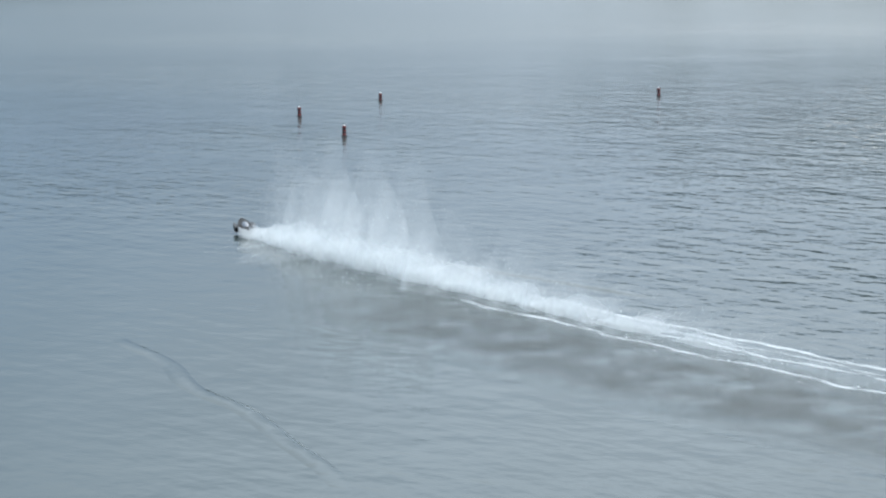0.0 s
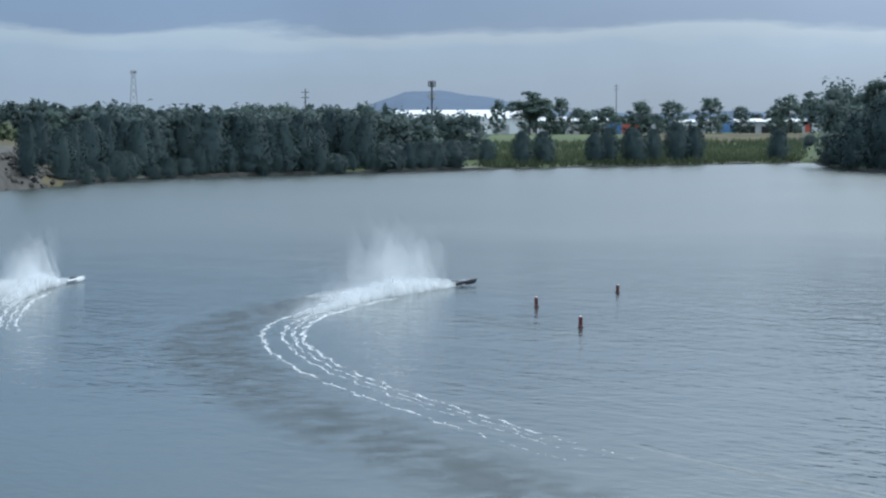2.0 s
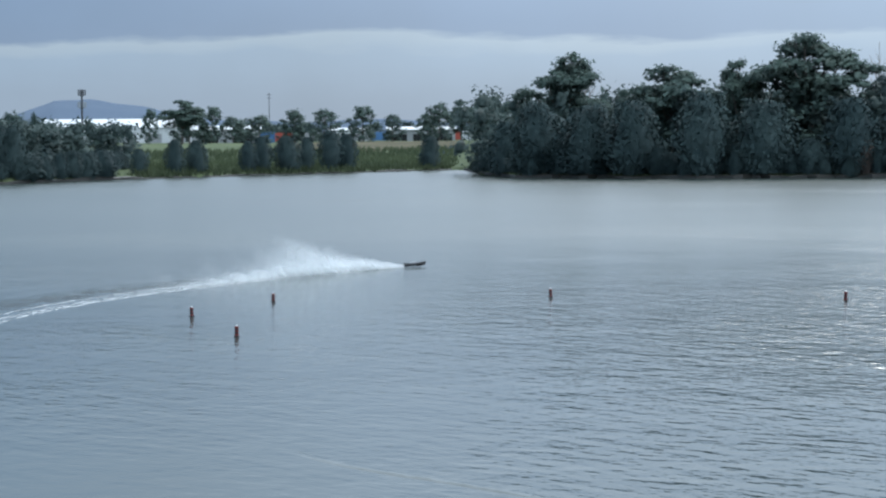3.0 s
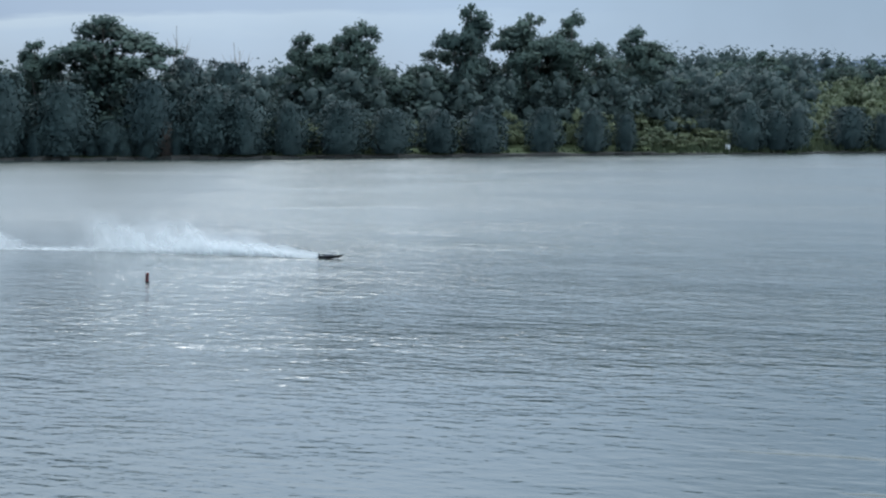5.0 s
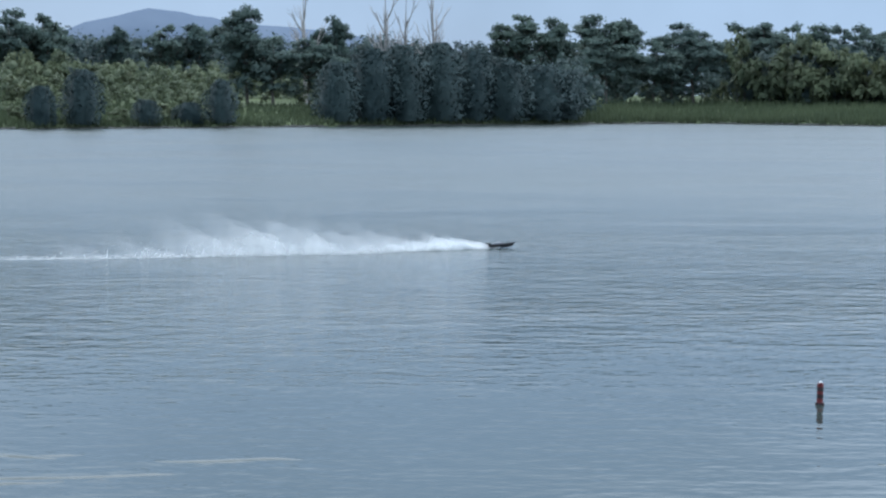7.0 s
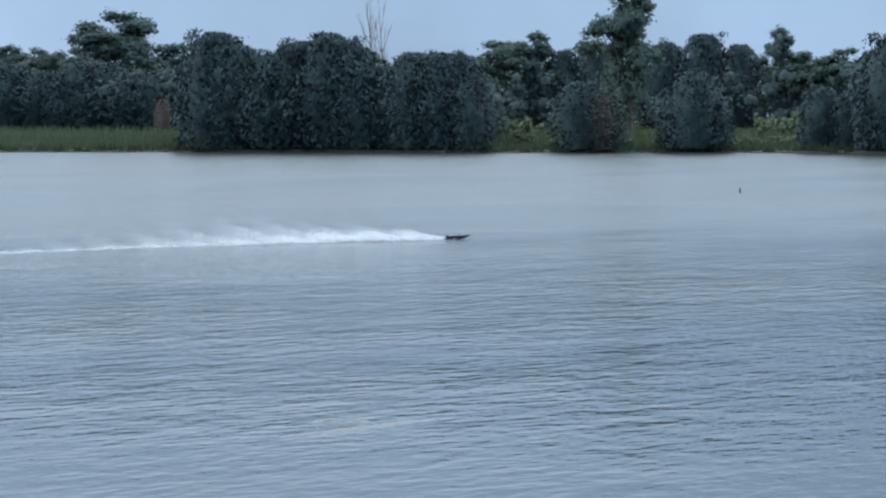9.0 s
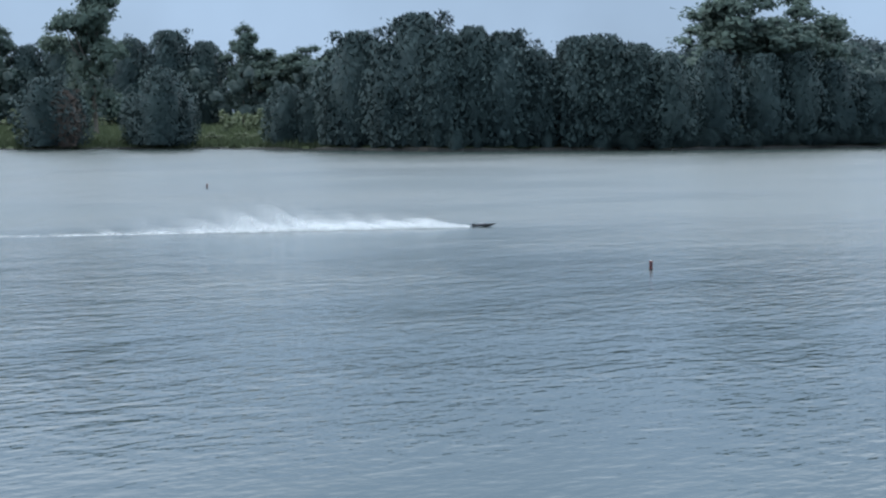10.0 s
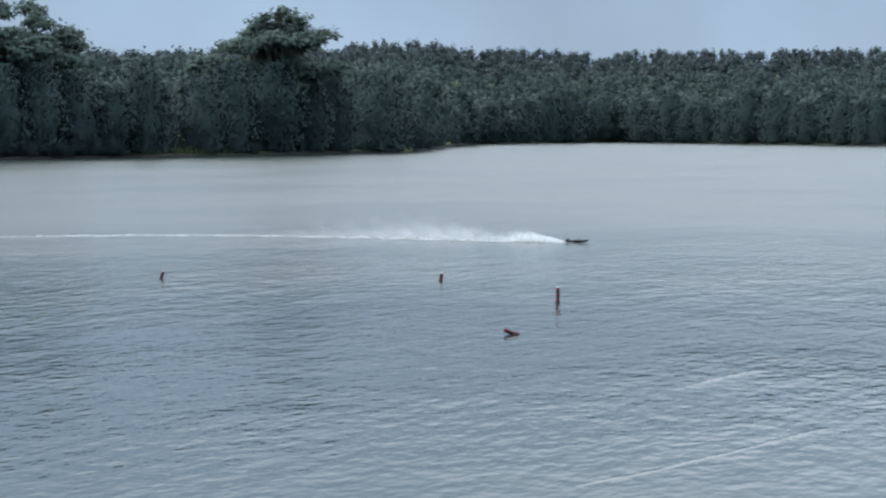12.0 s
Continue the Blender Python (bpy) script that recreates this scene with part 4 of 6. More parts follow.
gum_tree(66.4, 14, 21.9, 16.5)
she_oak(62.1, 30, 11.8, 7.7)
she_oak(66.6, 4, 14.4, 8.7)
she_oak(67.5, 4, 13.3, 8.1)
she_oak(68.2, 4, 14.0, 8.3)
she_oak(55.6, 2, 2.5, 5.8)
she_oak(56.3, 2, 1.6, 5.8)
she_oak(57.0, 2, 2.1, 5.8)
she_oak(57.7, 2, 2.6, 5.9)
she_oak(58.4, 2, 2.4, 5.9)
she_oak(59.2, 2, 1.5, 6.0)
she_oak(59.9, 2, 2.3, 6.1)
she_oak(60.6, 2, 2.1, 6.1)
she_oak(61.3, 2, 1.7, 6.2)
she_oak(62.0, 2, 1.4, 6.2)
she_oak(68.3, 3, 11.1, 8.2)
she_oak(69.3, 3, 13.4, 10.4)
she_oak(70.0, 3, 10.5, 7.7)
she_oak(70.5, 3, 8.3, 7.0)
she_oak(71.0, 3, 5.4, 5.4)
she_oak(67.6, 3, 11.8, 7.2)
she_oak(66.7, 3, 12.0, 7.0)
she_oak(70.9, 2, 10.3, 6.5)
she_oak(71.3, 10, 8.3, 5.8)
she_oak(71.7, 4, 11.8, 9.3)
she_oak(72.1, 3, 10.5, 8.4)
she_oak(72.5, 3, 9.3, 10.6)
she_oak(73.1, 4, 8.8, 8.3)
she_oak(73.6, 2, 10.7, 7.3)
she_oak(74.2, 4, 12.1, 9.7)
she_oak(74.6, 2, 13.8, 9.7)
she_oak(75.2, 4, 10.6, 8.5)
she_oak(75.7, 4, 12.3, 10.9)
she_oak(76.2, 3, 9.6, 10.2)
she_oak(76.7, 2, 11.5, 11.5)
she_oak(77.1, 2, 10.4, 9.3)
she_oak(77.6, 2, 12.9, 7.9)
she_oak(78.1, 2, 9.5, 10.0)
she_oak(78.6, 2, 9.9, 9.1)
she_oak(79.2, 2, 10.8, 9.5)
she_oak(79.7, 2, 13.6, 8.8)
she_oak(80.1, 4, 9.2, 9.9)
she_oak(80.5, 2, 11.8, 9.2)
she_oak(81.0, 4, 8.7, 9.8)
she_oak(81.4, 3, 10.1, 9.9)
she_oak(81.8, 4, 12.4, 6.7)
she_oak(82.3, 2, 12.0, 9.5)
she_oak(82.8, 2, 9.3, 7.8)
she_oak(83.2, 2, 10.8, 6.5)

dying_oak(36.55, 1.5, 9.6, 3.0)
dying_oak(28.0, 50, 6.5, 3.2)
dying_oak(39.9, 1.5, 8.4, 6.2)
dying_oak(-31.4, 1.5, 4.2, 3.0)
gum_tree(29.7, 8, 14.5, 6.5)


def woods(name, stands, size, mat, label, category, thick=1.0):
    """Woods too dense to tell one tree from the next. stands: bearings, distances behind the shore, number, tree heights."""
    rng = np.random.default_rng(5)
    clumps = []
    for b0, b1, s0, s1, count, low, high in stands:
        for _ in range(count):
            b, s = rng.uniform(b0, b1), rng.uniform(s0 ** 0.5, s1 ** 0.5) ** 2
            h = rng.uniform(low, high)
            p = at(b, s)
            wide = h * rng.uniform(0.34, 0.46)
            for k in range(4):
                dx, dy = rng.normal(0, wide * 0.5, 2)
                r = wide * (0.72 - 0.08 * k)
                clumps.append(((p.x + dx, p.y + dy, p.z + h * (0.24 + 0.19 * k)), (r, r, h * 0.22), int((14 + 1.2 * h) * thick)))
    tagged(placed(name, leaf_mesh(name, clumps, mat, size, 6, core=0.44, axis=False)), label, category, kind="stuff")


woods("shore_woods", ((-62, -51.8, 12, 34, 130, 5.4, 6.8), (-42, -14, 14, 48, 300, 7.5, 10.5), (1.8, 8.6, 16, 40, 70, 7, 9.5), (29.5, 37, 14, 44, 90, 8, 11),
                      (37, 48, 60, 100, 120, 8, 11), (48, 66, 14, 50, 210, 8, 11), (66, 71, 12, 40, 50, 6, 8)), 0.40, FAR_LEAF, "dense dark undergrowth and trees behind the shore", "woods", 1.8)
woods("far_forest", ((71.5, 93, 4, 60, 330, 8, 11), (66, 93, 60, 240, 420, 8, 11), (12, 30, 66, 150, 330, 9, 13), (8, 68, 130, 260, 330, 8, 12),
                     (-42, -19, 200, 300, 130, 8.5, 11.5), (-19, 10, 200, 300, 300, 12, 17), (-69, -61.5, 120, 200, 150, 4, 5.8), (-62, -55, 190, 260, 70, 5, 7), (-55, -42, 350, 420, 130, 4, 6.5)), 0.62, FAR_LEAF, "unbroken dark eucalypt forest on the rising ground", "forest", 1.9)

# same forest further off; its haze comes from the leaf colour
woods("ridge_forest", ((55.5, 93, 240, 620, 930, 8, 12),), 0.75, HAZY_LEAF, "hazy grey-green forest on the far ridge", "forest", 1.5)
woods("light_scrub", ((-18, 1.5, 26, 80, 120, 2.6, 5.0), (-18, 1.5, 80, 170, 250, 4.8, 7.4), (10, 22, 60, 95, 36, 3, 5), (-69, -63, 30, 110, 60, 0.8, 2.2), (37, 40, 30, 55, 20, 2, 3.5), (44, 46.5, 30, 50, 16, 2, 3.5)), 0.36, BUSH_LEAF, "light green scrub covering the low ground", "scrub")
for bearing, back, high in ((-54.3, 250, 3.4), (-53.1, 260, 3.6), (-52.3, 240, 2.8), (-51.6, 200, 2.4), (-50.2, 220, 5.5), (-49.6, 170, 4.5), (-48.6, 180, 5.0),
                            (-47.0, 170, 4.0), (-45.0, 130, 2.4), (-42.9, 130, 2.6), (-46.6, 160, 3.0), (-44.5, 180, 3.0)):
    gum_tree(bearing, back, high, high * 0.9)


# ---- the works behind the north-west shore ----
def facing(b, back, up=0.0):
    p = at(b, back, up)
    return Matrix.Translation(p) @ pose(0, 0, 0, 0, 0, -b)


def warehouse(b, back, wide, deep, high, mat, label, doors=3):
    house = new("warehouse")
    house.matrix_basis = facing(b, back)
    bm = bmesh.new()
    box(bm, -wide / 2, wide / 2, 0, deep, -0.5, high)
    part("wall", bm, mat, house)
    bm = bmesh.new()
    ridge_z = high + deep * 0.07
    v = [bm.verts.new(c) for c in ((-wide / 2 - 0.4, -0.5, high), (wide / 2 + 0.4, -0.5, high), (wide / 2 + 0.4, deep / 2, ridge_z), (-wide / 2 - 0.4, deep / 2, ridge_z),
                                   (wide / 2 + 0.4, deep + 0.5, high), (-wide / 2 - 0.4, deep + 0.5, high))]
    for f in ((0, 1, 2, 3), (3, 2, 4, 5), (0, 3, 5), (1, 4, 2), (0, 5, 4, 1)):
        bm.faces.new([v[k] for k in f])
    part("roof", bm, WHITE_PAINT, house)
    for k in range(doors):
        x = wide * ((k + 0.5) / doors - 0.5)
        bm = bmesh.new()
        box(bm, x - 2.2, x + 2.2, -0.06, 0.0, 0, high * 0.6, 0.02)
        part("door", bm, GREY_PAINT if mat is WHITE_PAINT else GLASS_DARK, house)
    tagged(house, label, "warehouse", "warehouses")


def container(b, back, mat, label, up=0.0):
    c = new("shipping_container")
    c.matrix_basis = facing(b, back, up)
    bm = bmesh.new()
    box(bm, -3.0, 3.0, 0, 2.4, 0, 2.6, 0.04)
    part("body", bm, mat, c)
    for k in range(9):
        bm = bmesh.new()
        box(bm, -2.8 + k * 0.7 - 0.12, -2.8 + k * 0.7 + 0.12, -0.07, -0.002, 0.15, 2.45)
        part("rib", bm, mat, c)
    tagged(c, label, "container", "containers on the yard")


warehouse(-52.0, 330, 42, 30, 5.0, WHITE_PAINT, "long white metal warehouse with a low roof", 6)
warehouse(-53.4, 300, 16, 16, 4.6, WHITE_PAINT, "white metal shed beside a long warehouse", 2)
warehouse(-50.6, 290, 15, 18, 4.2, WHITE_PAINT, "white metal shed with a grey door", 2)
warehouse(-49.0, 200, 16, 14, 3.2, GREY_PAINT, "low grey shed between trees", 2)
warehouse(-45.6, 300, 12, 10, 3.2, WHITE_PAINT, "white office block on the yard", 3)
warehouse(-43.6, 230, 18, 12, 3.0, GREY_PAINT, "grey shed behind the containers", 3)
for bearing, back, mat, label in ((-47.4, 315, RED_PAINT, "orange-red shipping container on the yard"), (-46.7, 321, GREY_PAINT, "grey shipping container on the yard"), (-44.7, 315, BLUE_PAINT, "blue shipping container on the yard"),
                                  (-44.0, 317, WHITE_PAINT, "white shipping container on the yard"), (-43.3, 313, GREEN_PAINT, "green shipping container on the yard"), (-42.7, 315, RED_PAINT, "red shipping container on the yard"),
                                  (-42.2, 320, WHITE_PAINT, "white shipping container on the yard"), (-48.0, 200, BLUE_PAINT, "blue shipping container behind trees")):
    container(bearing, back, mat, label)


def phone_tower():
    t = new("phone_tower")
    t.matrix_basis = facing(-52.9, 150)
    bm = bmesh.new()
    tube(bm, (0, 0, -1), (0, 0, 11), 0.24, 0.18, 12)
    part("mast", bm, DARK_STEEL, t)
    for z, r in ((8.0, 0.72), (10.4, 0.66)):
        bm = bmesh.new()
        bmesh.ops.create_cone(bm, cap_ends=True, segments=16, radius1=r * 0.7, radius2=r * 0.7, depth=0.12, matrix=Matrix.Translation((0, 0, z - 0.6)))
        part("platform", bm, DARK_STEEL, t)
        for k in range(6):
            a = k * math.pi / 3
            bm = bmesh.new()
            box(bm, math.cos(a) * r - 0.11, math.cos(a) * r + 0.11, math.sin(a) * r - 0.11, math.sin(a) * r + 0.11, z - 0.6, z + 0.6, 0.03)
            part("antenna", bm, GREY_PAINT if z < 9 else DARK_STEEL, t)
    tagged(t, "grey steel phone tower with two rings of antennas", "tower")


def lattice_mast():
    t = new("lattice_mast")
    t.matrix_basis = facing(-61.1, 260)
    for sx, sy in ((1, 1), (1, -1), (-1, 1), (-1, -1)):
        bm = bmesh.new()
        tube(bm, (1.4 * sx, 1.4 * sy, -1), (0.35 * sx, 0.35 * sy, 14.5), 0.10, 0.07, 6)
        part("leg", bm, PALE_STEEL, t)
    for k in range(9):
        z0, z1 = k * 1.6, (k + 1) * 1.6
        w0, w1 = 1.4 - 1.05 * z0 / 14.5, 1.4 - 1.05 * z1 / 14.5
        bm = bmesh.new()
        for s in (-1, 1):
            tube(bm, (-w0, s * w0, z0), (w1, s * w1, z1), 0.045, 0.045, 5)
            tube(bm, (w0, s * w0, z0), (-w1, s * w1, z1), 0.045, 0.045, 5)
            tube(bm, (s * w0, -w0, z0), (s * w1, w1, z1), 0.045, 0.045, 5)
        part("brace", bm, PALE_STEEL, t)
    bm = bmesh.new()
    box(bm, -0.7, 0.7, -0.7, 0.7, 14.4, 15.0, 0.05)
    part("head", bm, PALE_STEEL, t)
    tagged(t, "pale steel lattice mast rising above the trees", "mast")


def power_pole(b, back, high):
    t = new("power_pole")
    t.matrix_basis = facing(b, back)
    bm = bmesh.new()
    tube(bm, (0, 0, -1), (0, 0, high), 0.13, 0.08, 8)
    part("post", bm, DARK_STEEL, t)
    for z in (high - 0.5, high - 1.3):
        bm = bmesh.new()
        box(bm, -0.6, 0.6, -0.05, 0.05, z - 0.05, z + 0.05)
        part("crossarm", bm, DARK_STEEL, t)
    tagged(t, "grey power pole with two crossarms", "pole", "power poles")


phone_tower()
lattice_mast()
power_pole(-56.4, 60, 8.6)
power_pole(-47.8, 230, 12.5)


def notice_board(b, back, high, wide, label):
    sign = new("notice_board")
    sign.matrix_basis = facing(b, back)
    bm = bmesh.new()
    box(bm, -wide / 2, wide / 2, -0.02, 0.02, high - wide * 1.1, high, 0.01)
    part("board", bm, BUOY_WHITE, sign)
    for x in (-wide * 0.35, wide * 0.35):
        bm = bmesh.new()
        tube(bm, (x, 0.05, -0.4), (x, 0.05, high - 0.05), 0.04, 0.04, 8)
        part("post", bm, PALE_STEEL, sign)
    tagged(sign, label, "sign", "white boards on the shore")


notice_board(-15.9, 1.2, 0.9, 0.55, "small white board at the edge of the water")
notice_board(-15.6, 40, 5.2, 0.8, "white board on posts among the scrub")


def rubble_bank():
    rng = random.Random(3)
    bank = new("rubble_bank")
    bank.matrix_basis = Matrix()
    shapes = []
    for s in range(6):
        bm = bmesh.new()
        bmesh.ops.create_icosphere(bm, subdivisions=1, radius=1)
        for v in bm.verts:
            v.co *= 1 + rng.uniform(-0.28, 0.25)
            v.co.z *= 0.7
        me = bpy.data.meshes.new("rock")
        bm.to_mesh(me)
        bm.free()
        me.materials.append(STONE)
        shapes.append(me)
    for k in range(280):
        b, s = rng.uniform(-69.5, -63.3), rng.uniform(0, 1) ** 1.3 * 13
        p = at(b, s)
        r = rng.uniform(0.16, 0.45)
        placed("rock", rng.choice(shapes), bank, m=Matrix.LocRotScale(p + Vector((0, 0, r * 0.15)), Euler((rng.uniform(-.3, .3), rng.uniform(-.3, .3), rng.uniform(0, 6))), (r, r * rng.uniform(0.7, 1.2), r)))
    tagged(bank, "grey tumbled rocks along a rubble bank at the water", "rocks")


rubble_bank()


def shore_reeds():
    """Rank grass and reeds: at the water's edge all along, and deeper on the open banks."""
    rng = np.random.default_rng(12)
    verts, faces = [], []
    for b0, b1, depth, count, tall in ((-63, 92, 4.0, 6000, 0.4), (-51.5, -42.6, 70, 9000, 0.7), (-18, 8.5, 60, 17000, 0.8), (8.5, 30, 75, 20000, 1.2), (36.5, 47, 50, 9000, 0.8), (63, 65.5, 20, 1500, 0.8)):
        for k in range(count):
            b = rng.uniform(b0, b1)
            p = at(b, 0.5 + depth * rng.random() ** 1.6)
            h, w, a = tall * rng.uniform(0.4, 1.5), rng.uniform(0.10, 0.30), rng.uniform(0, 6.28)
            dx, dy = math.cos(a) * w, math.sin(a) * w
            lx, ly = rng.normal(0, 0.2, 2)
            n = len(verts)
            verts += [(p.x - dx, p.y - dy, p.z - 0.1), (p.x + dx, p.y + dy, p.z - 0.1), (p.x + lx, p.y + ly, p.z + h)]
            faces.append((n, n + 1, n + 2))
    tagged(placed("shore_grass", mesh_of("shore_grass", verts, faces, REEDS)), "rank green and straw-coloured grass along the banks", "grass", kind="stuff")


shore_reeds()


def mud_bank():
    """The low cut bank of dark wet mud that the lake has bitten into the shore."""
    rng = random.Random(77)
    verts, faces, n = [], [], 620
    for i in range(n + 1):
        b = -63 + 155 * i / n
        wooded = not (-51.5 < b < -42.6 or -18 < b < 30 or 36.5 < b < 47)
        rise = (0.42 if wooded else 0.20) + 0.10 * math.sin(b * 2.3) * math.sin(b * 0.9 + 1) + rng.uniform(-0.07, 0.07)
        for s, z in ((-0.25, -0.4), (-0.10 + rng.uniform(-0.1, 0.1), rise * 0.7), (0.25 + rng.uniform(-0.1, 0.1), rise), (1.2, None)):
            p = at(b, max(s, 0.0))
            out = Vector((math.sin(math.radians(b)), math.cos(math.radians(b)), 0)) * min(s, 0.0)
            verts.append((p.x + out.x, p.y + out.y, p.z - 0.15 if z is None else z))
    for i in range(n):
        for k in range(3):
            q = i * 4 + k
            faces.append((q, q + 4, q + 5, q + 1))
    tagged(placed("mud_bank", mesh_of("mud_bank", verts, faces, WET_MUD)), "low cut bank of dark wet mud at the waterline", "bank", kind="structure")


mud_bank()


def shore_scrub():
    """Young she-oaks that hang over the water along the wooded stretches."""
    rng = random.Random(31)
    for b0, b1, step in ((-62.5, -52.0, 0.42), (-42.0, -30.0, 0.7), (48.0, 62.5, 0.6), (66.0, 76.0, 0.6)):
        b = b0
        while b < b1:
            she_oak(b, rng.uniform(0.6, 2.2), rng.uniform(1.8, 3.8), rng.uniform(2.2, 3.6))
            b += step * rng.uniform(0.7, 1.3)


shore_scrub()


def bank_bushes():
    """Lighter wattles between the dark trees along the north-west bank."""
    rng = random.Random(47)
    for b0, b1, step, low, high in ((-40.5, -29.0, 0.9, 2.2, 4.0), (-29.0, -18.0, 0.45, 2.4, 5.0), (-18.0, -1.0, 0.8, 1.6, 3.4), (36.5, 46.5, 1.0, 1.4, 2.6)):
        b = b0
        while b < b1:
            bush(round(b, 2), rng.uniform(3, 12), rng.uniform(low, high), rng.uniform(3.5, 6.5))
            b += step * rng.uniform(0.6, 1.5)


bank_bushes()


# ---- old wakes still running over the lake ----
def wake_wave(points, high, wide):
    """One low wave crest along points on the water, dying out at both ends."""
    pts = [Vector((x, y, 0)) for x, y in points]
    total = sum((b - a).length for a, b in zip(pts, pts[1:]))
    steps, verts, faces = max(12, int(total / 0.25)), [], []
    for k in range(steps + 1):
        u = k / steps * (len(pts) - 1)
        i = min(int(u), len(pts) - 2)
        p, way = pts[i].lerp(pts[i + 1], u - i), (pts[i + 1] - pts[i]).normalized()
        side = Vector((-way.y, way.x, 0))
        p = p + side * 0.25 * noise.noise((k * 0.11, points[0][0], 0))
        h = high * max(0.0, math.sin(math.pi * k / steps)) ** 0.5 * (0.7 + 0.6 * noise.noise((k * 0.23, points[0][1], 2)))
        for off, z in ((-1.0, -0.02), (-0.5, h * 0.4), (0.0, h), (0.35, h * 0.35), (0.8, -0.02)):
            verts.append(p + side * off * wide + Vector((0, 0, z)))
    for k in range(steps):
        faces += [(k * 5 + j, k * 5 + j + 1, k * 5 + j + 6, k * 5 + j + 5) for j in range(4)]
    return verts, faces


def old_wakes():
    for points, high, wide in (
        (((27.2, 7.3), (30.2, 6.1), (34.0, 4.7)), 0.016, 0.18),
        (((37.8, 8.3), (41.4, 7.3)), 0.030, 0.22),
        (((-24.1, 22.3), (-21.0, 21.8), (-18.4, 21.7)), 0.045, 0.22),
        (((-21.4, 15.0), (-19.1, 14.1), (-16.9, 13.3), (-13.9, 12.0)), 0.040, 0.22),
        (((-55.9, 62.7), (-52.8, 67.6), (-48.4, 71.6)), 0.020, 0.60),
        (((-7.9, 29.9), (-4.5, 29.6)), 0.045, 0.16),
        (((-5.2, 28.5), (-2.6, 28.5)), 0.045, 0.16),
        (((-6.1, 26.8), (-4.2, 26.8)), 0.045, 0.16),
        (((-3.9, 26.8), (-1.3, 27.0)), 0.045, 0.16),
        (((-1.6, 28.0), (0.4, 27.9)), 0.045, 0.16),
        (((-8.4, 29.7), (-6.0, 29.6)), 0.045, 0.16),
        (((-6.1, 29.3), (-2.9, 28.3)), 0.045, 0.16),
        (((-6.3, 26.1), (-2.7, 26.6)), 0.045, 0.16),
        (((8.2, 27.2), (10.2, 27.0)), 0.045, 0.16),
        (((16.7, 27.8), (19.8, 27.6)), 0.045, 0.16),
        (((17.9, 28.7), (18.8, 28.2)), 0.045, 0.16),
    ):
        v, f = wake_wave(points, high, wide)
        tagged(placed("wake_wave", mesh_of("wake_wave", v, f, WATER, True)), "low wake wave running over the grey water", "wave", "old wake waves")


old_wakes()


# ---- course buoys ----
def buoy(x, y, high, tilt=0.0, turn=0.0, lying=False):
    thing = new("marker_buoy")
    thing.matrix_basis = pose(x, y, 0, 0, tilt, turn)
    r = 0.052
    bm = bmesh.new()
    tube(bm, (0, 0, -0.10), (0, 0, high), r, r, 14)
    bmesh.ops.bevel(bm, geom=[e for e in bm.edges if abs(e.verts[0].co.z - e.verts[1].co.z) < 1e-4 and e.verts[0].co.z > 0.1], offset=0.012, segments=2, affect="EDGES")
    part("tube", bm, BUOY_RED, thing)
    for z0, z1 in ((high * 0.30, high * 0.48), (high * 0.62, high * 0.80)):
        bm = bmesh.new()
        tube(bm, (0, 0, z0), (0, 0, z1), r * 1.05, r * 1.05, 14)
        part("band", bm, BUOY_DARK, thing)
    bm = bmesh.new()
    tube(bm, (0, 0, -0.06), (0, 0, 0.035), r * 1.55, r * 1.4, 14)
    part("collar", bm, BUOY_DARK, thing)
    if not lying:
        bm = bmesh.new()
        tube(bm, (0, 0, high), (0, 0, high + 0.022), r * 0.6, r * 0.35, 12)
        part("cap", bm, BUOY_WHITE, thing)
    tagged(thing, "red tube buoy fallen flat on the water" if lying else ("faded red tube buoy leaning in the water" if abs(tilt) > 6 else "faded red tube buoy standing upright in the water"), "buoy", "course buoys")


buoy(-39.53, 34.62, 0.28, 1)
buoy(-45.06, 37.79, 0.27, -2)
buoy(-47.34, 42.98, 0.24, 2)
buoy(-41.46, 49.33, 0.25, -2)
buoy(-33.34, 53.42, 0.28, 3)
buoy(8.84, 32.58, 0.36, 1)
buoy(94.80, 98.56, 0.30, 2)
buoy(54.35, 36.41, 0.27, 1)
buoy(59.16, 29.50, 0.25, 16, -60)
buoy(61.56, 20.91, 0.23, 8, -70)
buoy(55.13, 15.29, 0.42, 2)
buoy(46.51, 13.93, 0.30, -68, -60, True)


